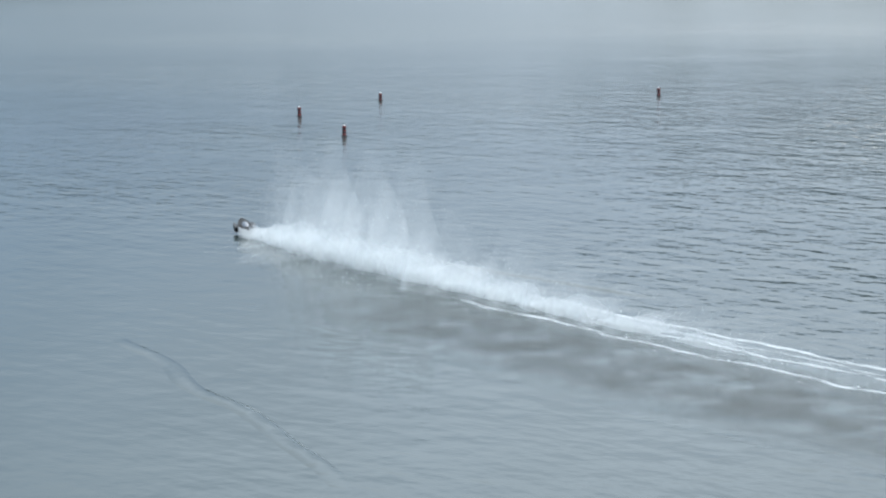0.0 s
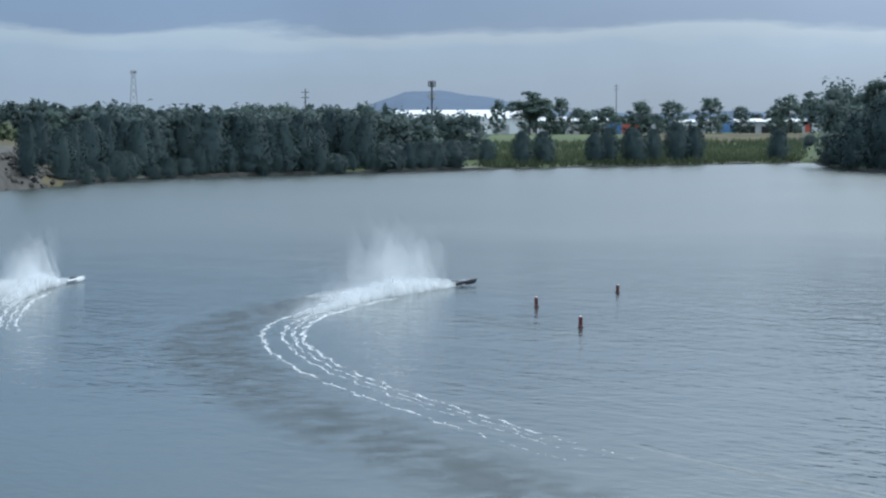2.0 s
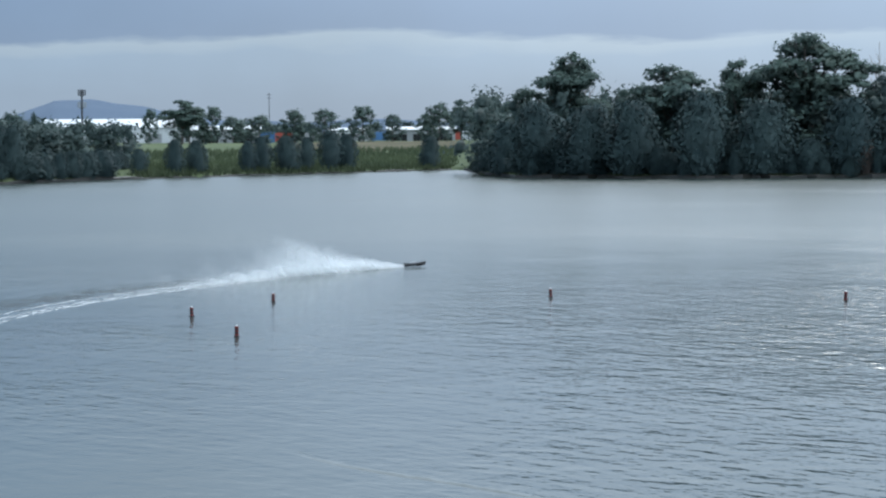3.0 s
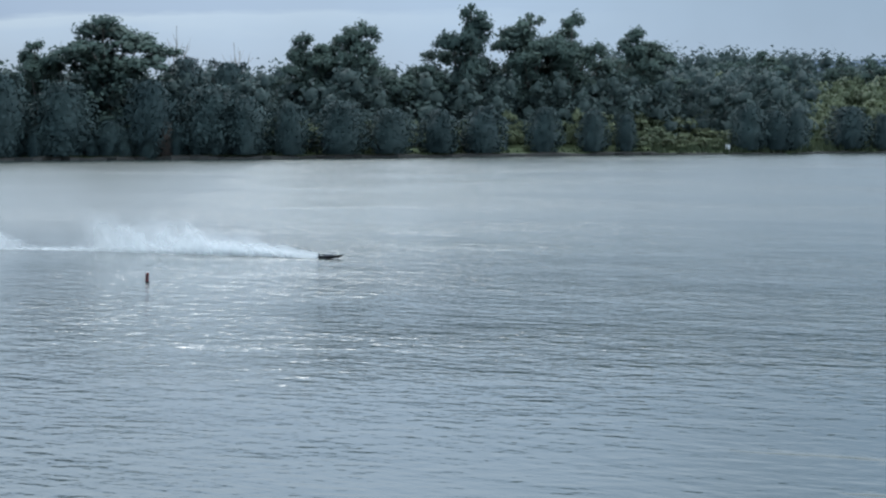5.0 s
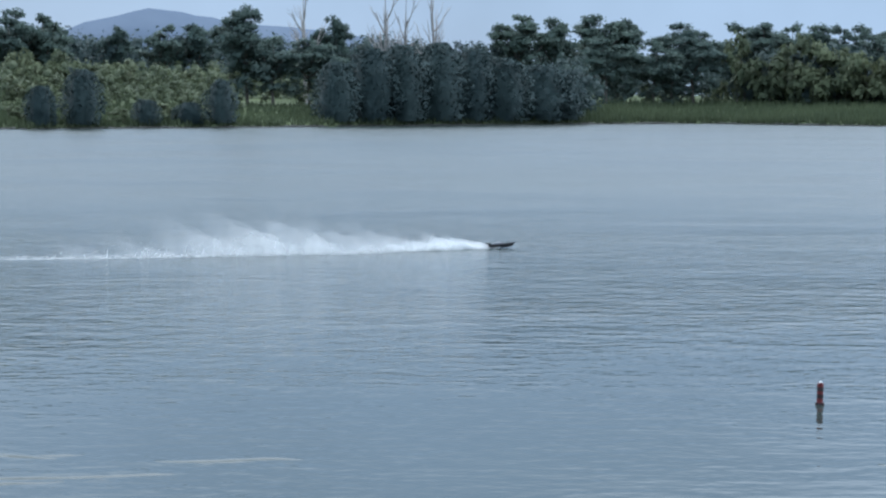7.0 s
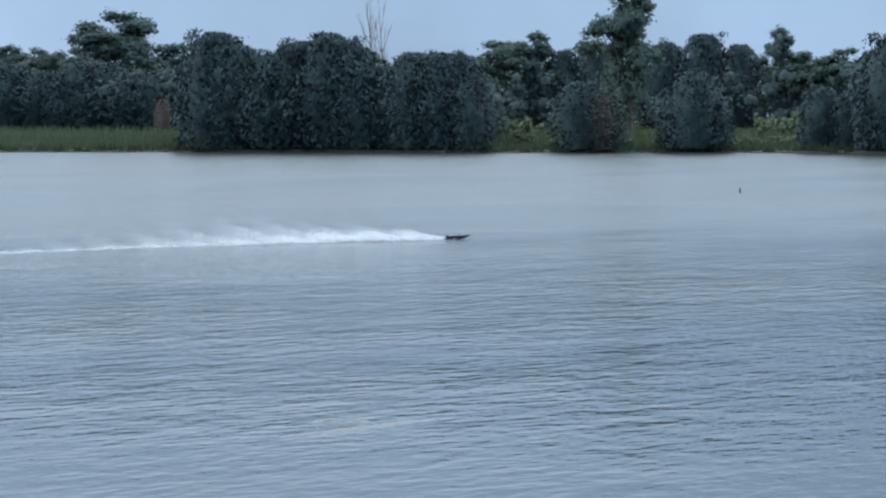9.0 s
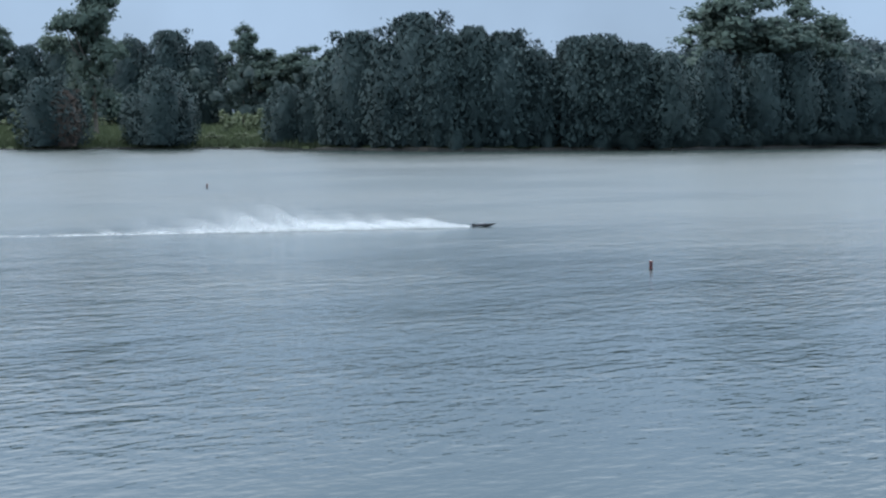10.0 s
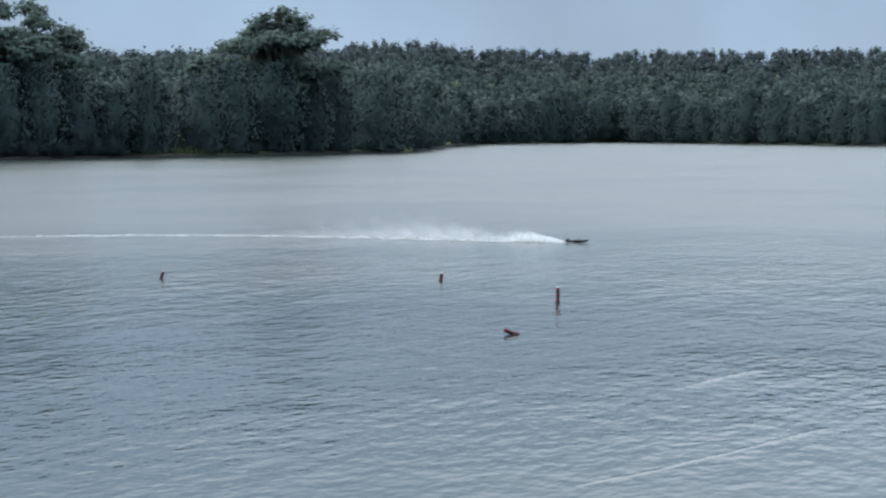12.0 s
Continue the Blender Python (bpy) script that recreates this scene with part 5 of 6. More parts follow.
# ---- the racing boats ----
def boat(name, hull_mat, deck_mat, cowl_mat, label):
    """A model racing hydroplane 1.05 m long; stern at the origin, bow along +x."""
    thing = new(name)
    # hull: cross-sections from stern to bow
    bm = bmesh.new()
    rows = []
    for x, w, z0, z1 in ((0.0, 0.13, 0.015, 0.085), (0.25, 0.145, 0.02, 0.095), (0.55, 0.14, 0.03, 0.105), (0.80, 0.10, 0.055, 0.115), (0.96, 0.05, 0.085, 0.125), (1.05, 0.012, 0.112, 0.128)):
        rows.append([bm.verts.new(c) for c in ((x, -w * 0.7, z0), (x, w * 0.7, z0), (x, w, z0 + (z1 - z0) * 0.5), (x, w * 0.92, z1), (x, -w * 0.92, z1), (x, -w, z0 + (z1 - z0) * 0.5))])
    for a, b in zip(rows, rows[1:]):
        for k in range(6):
            bm.faces.new((a[k], a[(k + 1) % 6], b[(k + 1) % 6], b[k]))
    bm.faces.new(rows[0][::-1])
    bm.faces.new(rows[-1])
    bmesh.ops.recalc_face_normals(bm, faces=bm.faces)
    part("hull", bm, hull_mat, thing)
    bm = bmesh.new()
    a = [bm.verts.new((x, w, z)) for x, w, z in ((0.03, 0.10, 0.100), (0.50, 0.115, 0.112), (0.82, 0.07, 0.124), (0.98, 0.02, 0.131))]
    c = [bm.verts.new((x, -w, z)) for x, w, z in ((0.03, 0.10, 0.100), (0.50, 0.115, 0.112), (0.82, 0.07, 0.124), (0.98, 0.02, 0.131))]
    for k in range(3):
        bm.faces.new((c[k], c[k + 1], a[k + 1], a[k]))
    bmesh.ops.solidify(bm, geom=bm.faces[:], thickness=0.006)
    part("deck", bm, deck_mat, thing)
    bm = bmesh.new()
    bmesh.ops.create_uvsphere(bm, u_segments=16, v_segments=8, radius=1, matrix=Matrix.LocRotScale((0.44, 0, 0.108), None, (0.24, 0.062, 0.055)))
    cowl = part("cowl", bm, cowl_mat, thing)
    bm = bmesh.new()
    bmesh.ops.create_uvsphere(bm, u_segments=12, v_segments=6, radius=1, matrix=Matrix.LocRotScale((0.55, 0, 0.140), None, (0.07, 0.036, 0.028)))
    part("windscreen", bm, GLASS_DARK, cowl)
    for s in (-1, 1):
        bm = bmesh.new()
        rows = []
        for x, w, z0 in ((0.42, 0.028, 0.0), (0.60, 0.030, 0.0), (0.76, 0.024, 0.02), (0.88, 0.008, 0.06)):
            y = s * 0.155
            rows.append([bm.verts.new(q) for q in ((x, y - w, z0), (x, y + w, z0), (x, y + w, 0.085), (x, y - w, 0.085))])
        for p, q in zip(rows, rows[1:]):
            for k in range(4):
                bm.faces.new((p[k], p[(k + 1) % 4], q[(k + 1) % 4], q[k]))
        bm.faces.new(rows[0][::-1])
        bm.faces.new(rows[-1])
        bmesh.ops.recalc_face_normals(bm, faces=bm.faces)
        part("sponson", bm, hull_mat, thing)
        bm = bmesh.new()
        box(bm, 0.02, 0.10, s * 0.10 - 0.004, s * 0.10 + 0.004, 0.09, 0.15, 0.002)
        part("fin", bm, hull_mat, thing)
    bm = bmesh.new()
    box(bm, 0.015, 0.075, -0.125, 0.125, 0.148, 0.158, 0.003)
    part("rear_wing", bm, deck_mat, thing)
    bm = bmesh.new()
    box(bm, -0.07, -0.02, 0.045, 0.053, -0.06, 0.07, 0.002)
    part("rudder", bm, METAL, thing)
    bm = bmesh.new()
    tube(bm, (0.02, 0, 0.03), (-0.08, 0, 0.0), 0.008, 0.006, 8)
    tube(bm, (-0.085, 0, 0.0), (-0.10, 0, 0.0), 0.026, 0.02, 8)
    part("propeller_shaft", bm, METAL, thing)
    tagged(thing, label, "model boat", "racing boats")
    return thing


def tracked(knots):
    """A smooth way through (seconds, x, y): place and heading at any time."""
    ts, xs, ys = (np.array(c, float) for c in zip(*knots))

    def slope(v):
        return np.gradient(v, ts)
    dx, dy = slope(xs), slope(ys)

    def where(t):
        k = int(np.clip(np.searchsorted(ts, t) - 1, 0, len(ts) - 2))
        h = ts[k + 1] - ts[k]
        u = (t - ts[k]) / h

        def cubic(v, d):
            return (2 * u**3 - 3 * u**2 + 1) * v[k] + (u**3 - 2 * u**2 + u) * h * d[k] + (3 * u**2 - 2 * u**3) * v[k + 1] + (u**3 - u**2) * h * d[k + 1]

        def speed(v, d):
            return ((6 * u**2 - 6 * u) * v[k] + (6 * u - 6 * u**2) * v[k + 1]) / h + (3 * u**2 - 4 * u + 1) * d[k] + (3 * u**2 - 2 * u) * d[k + 1]
        return cubic(xs, dx), cubic(ys, dy), math.atan2(speed(ys, dy), speed(xs, dx))
    return where


FIRST_WAY = tracked([(-2.4, 14.0, 18.6), (-1.5, 0.0, 18.8), (-0.80, -13.0, 19.2), (-0.47, -18.9, 20.0), (0.0, -27.3, 21.7), (0.5, -36.3, 24.4), (1.0, -43.7, 28.3), (1.5, -48.8, 33.6), (2.0, -52.7, 40.7),
                     (2.5, -54.9, 48.6), (3.0, -55.6, 57.4), (3.2, -54.8, 60.2), (4.0, -47.3, 65.2), (4.8, -36.5, 64.9), (5.5, -23.5, 62.6), (6.0, -13.5, 62.1), (6.5, -3.2, 63.3),
                     (7.5, 17.0, 69.5), (8.5, 37.7, 72.2), (9.0, 49.4, 68.6), (9.5, 60.0, 62.5), (10.0, 69.6, 55.9), (10.5, 77.0, 48.5), (11.0, 82.2, 40.6), (11.5, 83.6, 31.5), (12.0, 82.8, 22.6), (12.5, 81.0, 14.0)])
SECOND_WAY = tracked([(-2.0, -22.0, 12.4), (-1.0, -32.5, 16.3), (0.0, -42.2, 20.1), (0.5, -47.3, 22.2), (1.0, -52.0, 24.5), (1.5, -57.4, 27.7), (2.0, -62.3, 31.7), (2.4, -65.0, 35.6), (3.0, -67.0, 41.0), (4.0, -68.0, 46.0),
                      (8.0, -68.0, 49.0), (12.0, -67.6, 50.0)])
first_boat = boat("racing_boat", HULL_BLACK, HULL_BLACK, DECK_GREY, "black and silver model racing boat speeding over the water")
second_boat = boat("racing_boat", HULL_WHITE, HULL_WHITE, HULL_BLACK, "white model racing boat with a black cowl")


# ---- spray and foam, in rigid pieces that rise behind a boat and fall back ----
def spray_mesh(name, length, wide, top, sheets, sheet_mat, count, size, seed, power=1.2, wedge=0.35, flare=0.25, across=0):
    """White water trailing back from the origin: thin torn curtains, low in front and rising behind, with loose drops."""
    rng = np.random.default_rng(seed)
    verts, faces, kinds = [], [], []
    nx, nz = 14, 6
    for s in range(sheets):
        side = (s + 0.5) / sheets * 2 - 1
        base, a, b = len(verts), rng.uniform(0, 6, 2), rng.uniform(1.5, 3.0)
        for i in range(nx + 1):
            x = 0.1 - length * i / nx
            lift = top * (wedge + (1 - wedge) * min(1.0, 1.25 * i / nx)) * (0.90 + 0.08 * math.sin(x * 3.3 + a[0]) + 0.05 * math.sin(x * 9.0 + a[1]))
            for k in range(nz + 1):
                z = lift * k / nz
                y = side * (0.04 + wide * (0.4 + i / nx) + flare * z) + 0.05 * math.sin(x * b + z * 4 + a[0]) + 0.04 * math.sin(x * 6 + a[1] + z * 7)
                verts.append((x, y, z))
        for i in range(nx):
            for k in range(nz):
                q = base + i * (nz + 1) + k
                faces.append((q, q + 1, q + nz + 2, q + nz + 1))
                kinds.append(0)
    for s in range(across):
        base, a = len(verts), rng.uniform(0, 6, 2)
        for i in range(nx + 1):
            u = 2 * i / nx - 1
            for k in range(nz + 1):
                z = top * (wedge + (1 - wedge) * (s + 1) / across) * k / nz
                f = k / nz
                verts.append((-length * (s + 0.5) / across + 0.08 * math.sin(u * 5 + z * 3 + a[0]) - 0.30 * z, u * (wide + 0.06 + flare * z) * (1.0 - 0.55 * f) + 0.16 * f * math.sin(a[1]) + 0.05 * math.sin(z * 4 + a[1]), z * (1 - 0.5 * u * u)))
        for i in range(nx):
            for k in range(nz):
                q = base + i * (nz + 1) + k
                faces.append((q, q + 1, q + nz + 2, q + nz + 1))
                kinds.append(0)
    x = 0.1 - length * rng.random(count)
    back = np.clip(-x / length, 0, 1)
    h = rng.random(count) ** power
    y = rng.normal(0, wide, count) * (0.5 + h) * (0.4 + back)
    z = 1.08 * h * top * (wedge + (1 - wedge) * np.minimum(1, 1.25 * back)) + 0.02
    s = size * (0.3 + 0.9 * rng.random(count)) * (1.15 - 0.6 * h)
    flake = np.stack([x, y, z], 1)[:, None] + rng.normal(0, 1.0, (count, 3, 3)) * s[:, None, None]
    n = len(verts)
    verts += flake.reshape(-1, 3).tolist()
    faces += [(n + 3 * k, n + 3 * k + 1, n + 3 * k + 2) for k in range(count)]
    kinds += [1] * count
    me = mesh_of(name, verts, faces, sheet_mat)
    me.materials.append(FOAM)
    me.polygons.foreach_set("material_index", kinds)
    me.polygons.foreach_set("use_smooth", [k == 0 for k in kinds])
    return me


def wing_mesh(name, seed):
    """Water that a turning boat throws sideways: ragged low curtains that taper outwards, with loose drops."""
    rng = np.random.default_rng(seed)
    verts, faces, kinds, n, rows = [], [], [], 16, 4
    for s in range(3):
        base, a = len(verts), rng.uniform(0, 6, 2)
        reach = rng.uniform(2.0, 2.9)
        for i in range(n + 1):
            u = i / n
            tall = 0.62 * (1 - u) ** 0.8 * (0.9 + 0.12 * math.sin(u * 14 + a[0])) + 0.05
            for k in range(rows + 1):
                z = tall * k / rows
                verts.append((0.35 * (s - 1) + 0.5 * u + 0.06 * math.sin(u * 9 + z * 5 + a[1]), -reach * u, z))
        for i in range(n):
            for k in range(rows):
                q = base + i * (rows + 1) + k
                faces.append((q, q + 1, q + rows + 2, q + rows + 1))
                kinds.append(0)
    count = 900
    u = rng.random(count) ** 1.3
    centre = np.stack([0.5 * u + rng.normal(0, 0.2, count), -2.7 * u, (0.68 * (1 - u) + 0.08) * rng.random(count) + 0.02], 1)
    flake = centre[:, None] + rng.normal(0, 1.0, (count, 3, 3)) * (0.006 * (0.3 + 0.9 * rng.random(count)))[:, None, None]
    m = len(verts)
    verts += flake.reshape(-1, 3).tolist()
    faces += [(m + 3 * k, m + 3 * k + 1, m + 3 * k + 2) for k in range(count)]
    kinds += [1] * count
    me = mesh_of(name, verts, faces, WING_SHEET)
    me.materials.append(FOAM)
    me.polygons.foreach_set("material_index", kinds)
    me.polygons.foreach_set("use_smooth", [k == 0 for k in kinds])
    return me


def splash_mesh(name, seed):
    """The ragged row of spouts that leaps up where the rooster tail falls back: slim tapering tongues and loose drops."""
    rng = np.random.default_rng(seed)
    verts, faces = [], []
    for _ in range(34):
        x, y, h, w = -2.2 * rng.random(), rng.normal(0, 0.16), 0.20 + 0.75 * rng.random() ** 2.4, rng.uniform(0.012, 0.040)
        lean, a, n, rows = rng.normal(0, 0.10, 2), rng.uniform(0, 3.1), len(verts), 5
        for k in range(rows):
            f = k / (rows - 1)
            r = w * (1 - f) ** 0.7 * rng.uniform(0.6, 1.4) + 0.003
            mx, my = x + lean[0] * f * f * 3 + rng.normal(0, 0.012), y + lean[1] * f + rng.normal(0, 0.012)
            verts += [(mx + r * math.cos(a + b), my + r * math.sin(a + b), h * f) for b in (0, 2.09, 4.19)]
        for k in range(rows - 1):
            faces += [(n + 3 * k + j, n + 3 * k + (j + 1) % 3, n + 3 * k + 3 + (j + 1) % 3, n + 3 * k + 3 + j) for j in range(3)]
    count = 800
    spot = np.stack([-2.2 * rng.random(count), rng.normal(0, 0.2, count), 1.05 * rng.random(count) ** 1.8], 1)
    drop = spot[:, None] + rng.normal(0, 1.0, (count, 3, 3)) * (0.009 * (0.3 + rng.random(count)))[:, None, None]
    n = len(verts)
    verts += drop.reshape(-1, 3).tolist()
    faces += [(n + 3 * k, n + 3 * k + 1, n + 3 * k + 2) for k in range(count)]
    return mesh_of(name, verts, faces, FOAM)


def foam_mesh(name, seed, length=2.6):
    """Lacy lines of foam lying on the water, with a few lumps: 2.6 m of wake."""
    rng = np.random.default_rng(seed)
    verts, faces, kinds = [], [], []
    for side, wide, lumps in ((-0.52, 0.046, 1), (-0.30, 0.022, 0), (-0.06, 0.030, 0), (0.46, 0.042, 1)):
        n, steps = len(verts), 18
        for i in range(steps + 1):
            x = length * (i / steps - 0.5)
            mid, w = side + (0.06 * math.sin(x * 2.6 + seed + side * 9) + 0.03 * math.sin(x * 7.1 + side * 20)) * (1 - (2 * i / steps - 1) ** 2), wide * (0.6 + 0.8 * rng.random()) * (1 - 0.7 * abs(2 * i / steps - 1) ** 3)
            z = 0.012 * rng.random() - 0.004
            verts += [(x, mid - w, -0.004), (x, mid - w * 0.3, z), (x, mid + w * 0.3, z), (x, mid + w, -0.004)]
        for i in range(steps):
            for k in range(3):
                q = n + i * 4 + k
                faces.append((q, q + 4, q + 5, q + 1))
                kinds.append(0)
        for _ in range(lumps):
            x, y = rng.uniform(-length / 2, length / 2), side + rng.normal(0, wide * 0.5)
            r, n, k = abs(rng.normal(0.010, 0.012)) + 0.006, len(verts), 5
            verts += [(x + math.cos(a) * r * rng.uniform(0.6, 1.9), y + math.sin(a) * r * rng.uniform(0.5, 1.0), 0) for a in np.linspace(0, 2 * math.pi, k, endpoint=False)] + [(x, y, r * 0.7)]
            faces += [(n + i, n + (i + 1) % k, n + k) for i in range(k)]
            kinds += [1] * k
    me = mesh_of(name, verts, faces, FOAM_FILM)
    me.materials.append(FOAM)
    me.polygons.foreach_set("material_index", kinds)
    return me


def ruffle_mesh(name, seed):
    """A film of water roughened and clouded by falling spray."""
    verts, faces, n = [], [], 8
    for i in range(n + 1):
        for k in range(n + 1):
            verts.append((4.4 * (i / n - 0.5), 3.2 * (k / n - 0.5), 0.0015 * (seed % 4) + 0.001 * math.sin(i * 2.1 + k * 1.7 + seed)))
    for i in range(n):
        for k in range(n):
            q = i * (n + 1) + k
            faces.append((q, q + n + 1, q + n + 2, q + 1))
    return mesh_of(name, verts, faces, RUFFLED, True)


JET = [spray_mesh("spray_jet", 3.2, 0.12, 0.68, 2, JET_SHEET, 700, 0.008, s, 0.9, 0.30) for s in range(6)]
NEAR_JET = [spray_mesh("spray_jet", 3.0, 0.14, 0.66, 2, JET_SHEET, 2600, 0.006, s + 10, 0.9, 0.45) for s in range(5)]
MIST = [spray_mesh("spray_mist", 4.6, 0.20, 1.9, 2, MIST_SHEET, 420, 0.005, s + 20, 0.8, 0.10) for s in range(6)]
NEAR_MIST = [spray_mesh("spray_mist", 2.5, 0.22, 2.4, 2, FAN_SHEET, 1500, 0.0045, s + 30, 0.8, 0.50, 0.25, 4) for s in range(5)]
SHORT_JET = [spray_mesh("spray_jet", 2.3, 0.13, 0.62, 2, JET_SHEET, 900, 0.008, s + 90, 0.9, 0.2) for s in range(4)]
SPLASH = [splash_mesh("spray_splash", s + 100) for s in range(5)]
WING = [wing_mesh("spray_wing", s + 60) for s in range(4)]
LINES = [foam_mesh("foam_line", s + 40) for s in range(5)]
RUFFLES = [ruffle_mesh("ruffled_patch", s + 80) for s in range(4)]


def rising(t0, x, y, turn, steps, drift=(0.0, 0.0), lean=0.0):
    """Rows for a piece that waits under water, rises at t0, drifts and sinks again. steps: (seconds after, height)."""
    rows = [(t0 + s, z) for s, z in steps]

    def row(t):
        z = float(np.interp(t, [r[0] for r in rows], [r[1] for r in rows]))
        gone = min(max(t - t0, 0.0), steps[-1][0])
        return (t, pose(x + drift[0] * gone, y + drift[1] * gone, z, lean, 0, turn))
    return [row(t) for t in [0.0] + [t for t, _ in rows if 0.04 < t < 11.96] + [12.0]]


PIECES = []


def plume(name, where, start, end, label, turning, seed, thrown, lasting=1.0):
    """turning: until when the boat is in its turn and throws spray outwards."""
    rng = random.Random(seed)
    spray, wake, ruffled = new(name), new("wake_foam"), new("ruffled_water")
    for k in range(int((end - start) / 0.035)):
        t = start + k * 0.035
        x, y, turn = where(t)
        gush = rng.uniform(0.85, 1.08) * (1.0 if t < turning else 1.2 if t < 5.35 else (0.80 if t < 9.8 else 0.66) + 0.22 * math.sin(t * 3.1) * math.sin(t * 7.7))
        side = Vector((-math.sin(turn), math.cos(turn)))
        face = math.degrees(turn)
        near = t < 2.75
        skipping = 5.35 < t < 7.4  # riding flat: a short jet, and a row of spouts further back
        spent = t > 10.3  # slowing: a thin fan
        if (k % 2 == 0 or skipping or spent) and t > -1.5:
            jet = placed("spray_jet", rng.choice(NEAR_JET if near else SHORT_JET if skipping or spent else JET), spray)
            if skipping or spent:
                steps = ((-0.09, -1.1), (-0.01, -0.10), (0.03, -0.04 * gush), (0.07, -0.16), (0.11, -0.45), (0.16, -1.1))
            elif near:
                steps = ((-0.09, -1.1), (-0.01, -0.13), (0.06, -0.20 + 0.1 * gush), (0.15, -0.28 + 0.22 * gush), (0.27, -0.34 + 0.22 * gush), (0.48, -0.46 + 0.14 * gush), (0.75, -0.62), (1.1, -1.1))
            else:
                steps = ((-0.09, -1.1), (-0.01, -0.13), (0.06, -0.20 + 0.1 * gush), (0.15, -0.32 + 0.22 * gush), (0.27, -0.45 + 0.22 * gush), (0.42, -0.60 + 0.20 * gush), (0.75, -0.66 + 0.1 * gush), (1.2, -1.1))
            ahead = 0.4 if t < 0.7 else 0.0
            PIECES.append((jet, rising(t, x + ahead * side.y, y - ahead * side.x, face, steps)))
        if k % 2 == 1 and t > -2.0:
            mist = placed("spray_mist", rng.choice(NEAR_MIST if near else MIST), spray)
            linger, last, lift = rng.random() < 0.07 and t < 9.3, 1.7 if t < 0.4 else 1.5, rng.uniform(-0.7, -0.2) if t < 0.4 else rng.uniform(-0.7, 0.3)
            if near:
                steps = ((-0.05, -2.7), (0.0, -1.2 + 0.2 * gush + lift), (0.04, -0.55 + 0.55 * gush + lift), (0.09, -0.38 + 0.60 * gush + lift), (0.09 + 0.13 * last, -1.0 + 0.45 * gush + lift), (0.09 + 0.32 * last, -1.9 + 0.3 * gush), (0.09 + 0.6 * last, -2.7))
            elif spent:
                steps = ((-0.08, -2.3), (-0.01, -1.45), (0.06, -0.95), (0.14, -0.65), (0.28, -0.75), (0.45, -1.2), (0.65, -1.7), (0.9, -2.3))
            elif linger:
                steps = ((-0.08, -2.3), (-0.01, -1.3 + 0.4 * gush), (0.10, -1.15 + 0.7 * gush), (0.35, -0.95 + 0.9 * gush), (0.80, -0.95 + 0.7 * gush), (1.3, -1.5 + 0.3 * gush), (1.8, -2.3))
            else:
                steps = ((-0.08, -2.3), (-0.01, -1.3 + 0.4 * gush), (0.06, -1.22 + 0.6 * gush), (0.20, -1.15 + 0.85 * gush), (0.42, -1.5 + 0.6 * gush), (0.75, -2.0 + 0.2 * gush), (1.1, -2.3))
            PIECES.append((mist, rising(t, x, y, face, steps, side * (0.8 if t < turning else 0.2), rng.uniform(-8, 8))))
        if skipping and k % 2 == 0:
            spout = placed("spray_splash", rng.choice(SPLASH), spray)
            peak = rng.uniform(-0.75, 0.05) if math.sin(t * 8.1) > -0.5 else -0.9
            PIECES.append((spout, rising(t, x, y, face, ((0.10, -1.3), (0.20, -0.75 + 0.5 * (peak + 0.75)), (0.32, peak), (0.46, peak - 0.12), (0.62, peak - 0.5), (0.80, -1.3)))))
        if thrown[0] < t < thrown[1] and k % 2:
            wing = placed("spray_wing", rng.choice(WING), spray)
            fade = min(1.0, (thrown[1] - t) / 0.6)
            low = float(np.interp(t, (0.3, 0.8), (0.30, 0.0)))
            PIECES.append((wing, rising(t, x, y, face + 180, ((-0.05, -0.9), (0.01, -0.22 - low), (0.10, -0.10 * (2 - fade) - low), (0.22, -0.22 - low), (0.36, -0.42 - low), (0.55, -0.9)), side * rng.uniform(0.6, 2.4))))
        if k % 3 == 1:
            stay = lasting if t < 9.3 else 0.9
            foam = placed("foam_line", rng.choice(LINES), wake)
            PIECES.append((foam, rising(t, x, y, face, ((0.25 if near else 0.02, -0.4), (0.38 if near else 0.15, 0.008), (0.2 + 0.8 * stay, 0.006), (0.2 + 1.4 * stay, 0.001), (0.2 + 2.0 * stay, -0.006), (0.2 + 2.5 * stay, -0.4)))))
        if k % 3 == 2 and t < turning + 0.3:
            patch = placed("ruffled_patch", rng.choice(RUFFLES), ruffled)
            PIECES.append((patch, rising(t, x + side.x * 1.2, y + side.y * 1.2, face, ((0.1, -0.3), (0.35, 0.003), (2.2, 0.002), (4.0, -0.3)), side * 0.5)))
    tagged(spray, label, "spray", kind="stuff")
    tagged(wake, "broken white foam lines of a boat's wake", "foam", kind="stuff")
    tagged(ruffled, "olive ruffled water beside a boat's wake", "ruffled water", kind="stuff")


plume("spray_plume", FIRST_WAY, -2.4, 12.2, "white rooster tail of spray behind a racing boat", 2.2, 1, (-0.35, 1.9))
plume("spray_plume", SECOND_WAY, -2.0, 2.6, "white fan of spray behind a turning racing boat", 2.4, 2, (1.1, 2.4), 0.6)


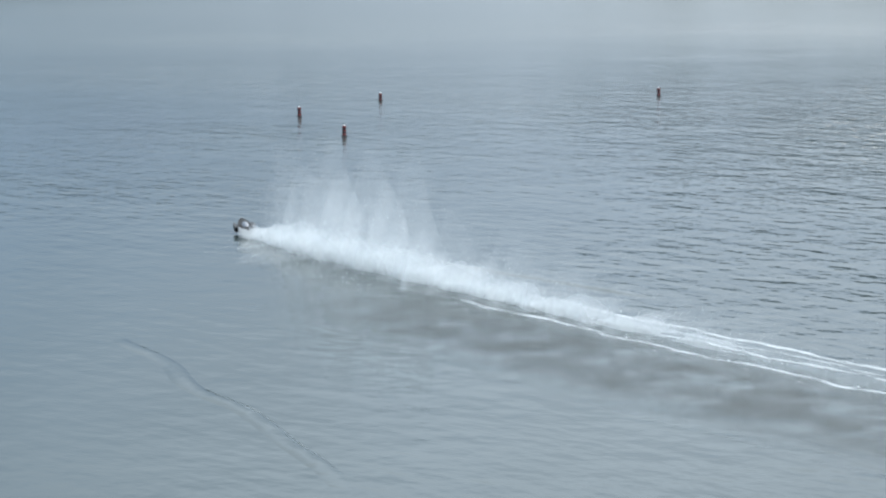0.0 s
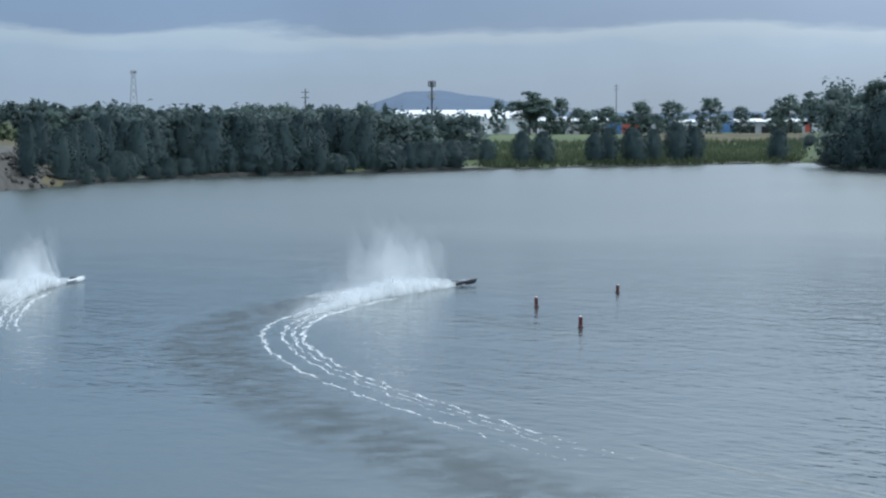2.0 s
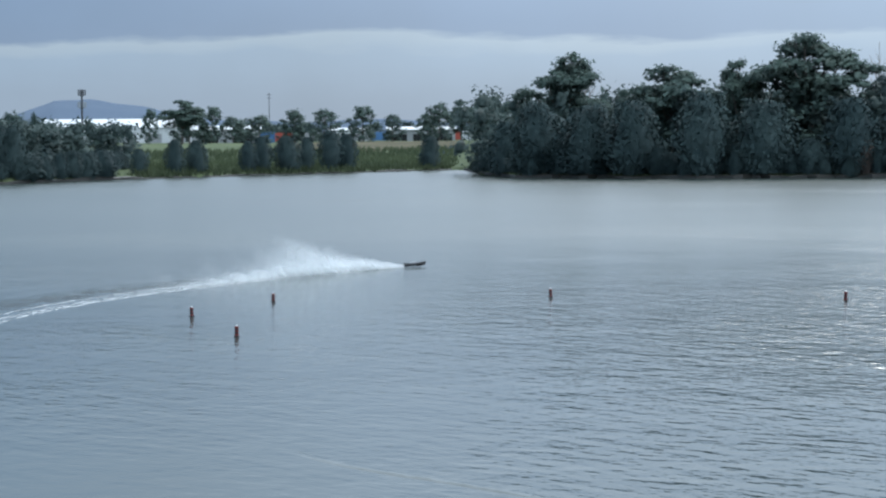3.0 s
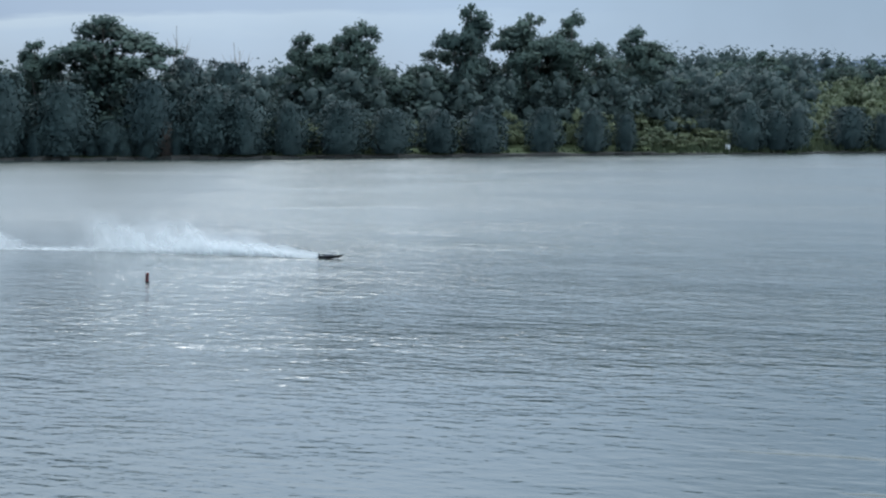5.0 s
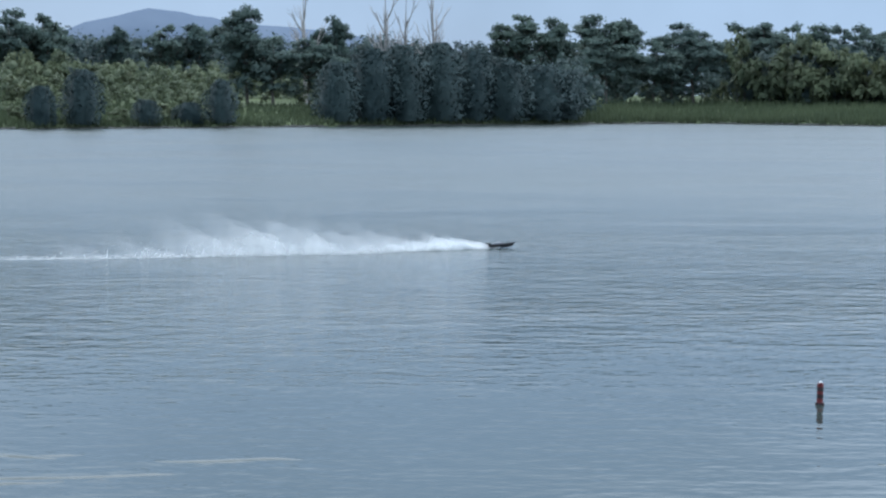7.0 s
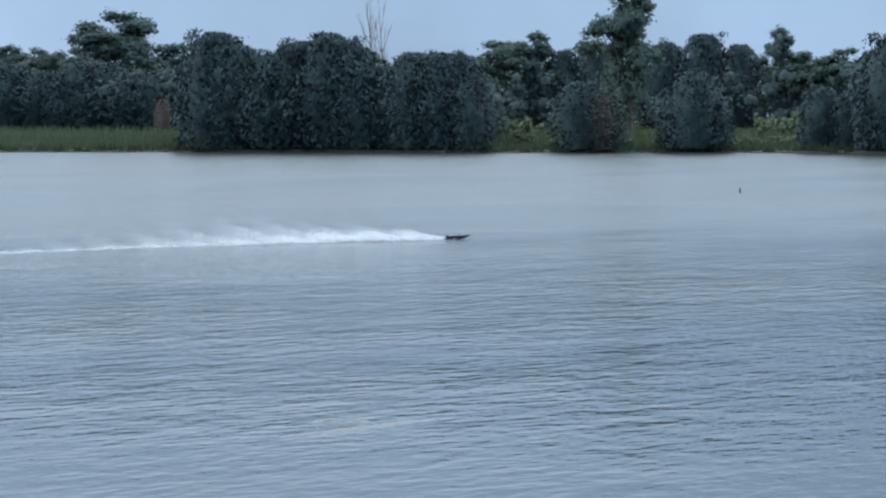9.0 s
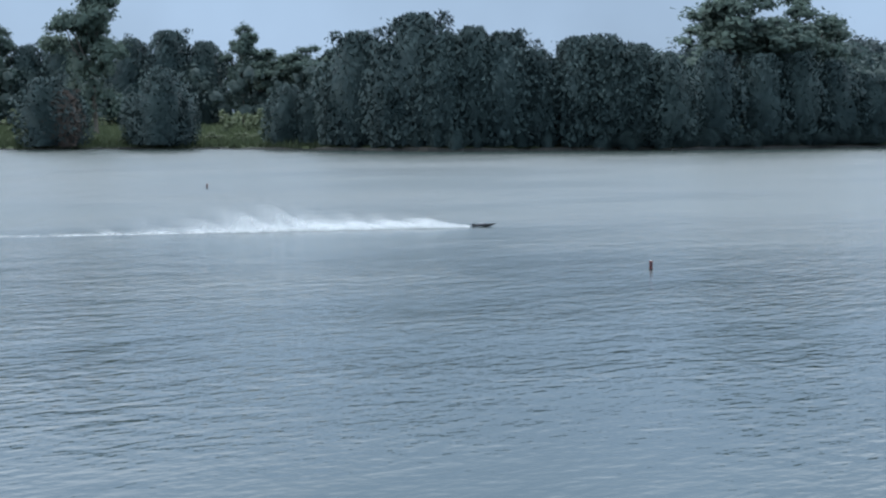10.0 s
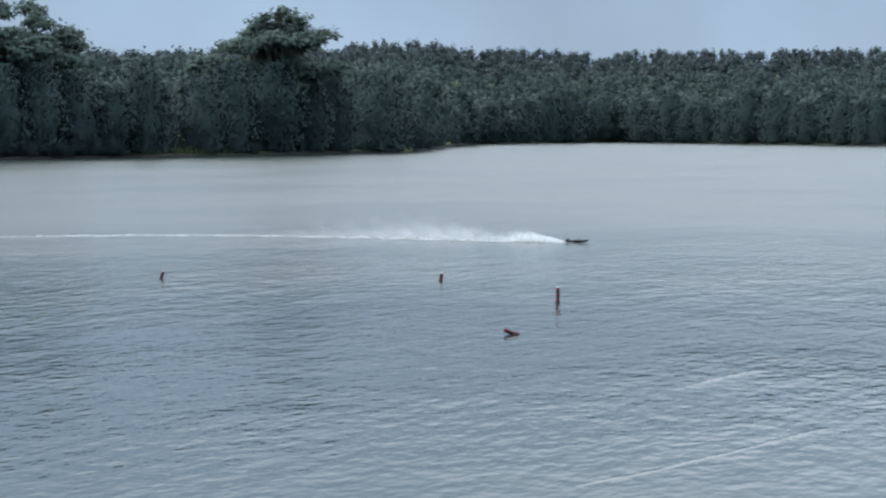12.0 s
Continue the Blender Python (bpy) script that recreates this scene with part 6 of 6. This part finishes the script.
def motions():
    for thing, where, bounce in ((first_boat, FIRST_WAY, 1.0), (second_boat, SECOND_WAY, 0.6)):
        rows = []
        for k in range(61):
            t = k * 0.2
            x, y, turn = where(t)
            turn -= radians(18) * min(1.0, max(0.0, (2.6 - t) / 0.6))  # nose-in slide through the turn
            rows.append((t, pose(x, y, 0.012 + 0.012 * bounce * math.sin(t * 7.3), math.sin(t * 5.1), -2.2 - 1.2 * bounce * math.sin(t * 6.1 + 1), math.degrees(turn))))
        walk(thing, rows)
    for piece, rows in PIECES:
        walk(piece, rows)


motions()
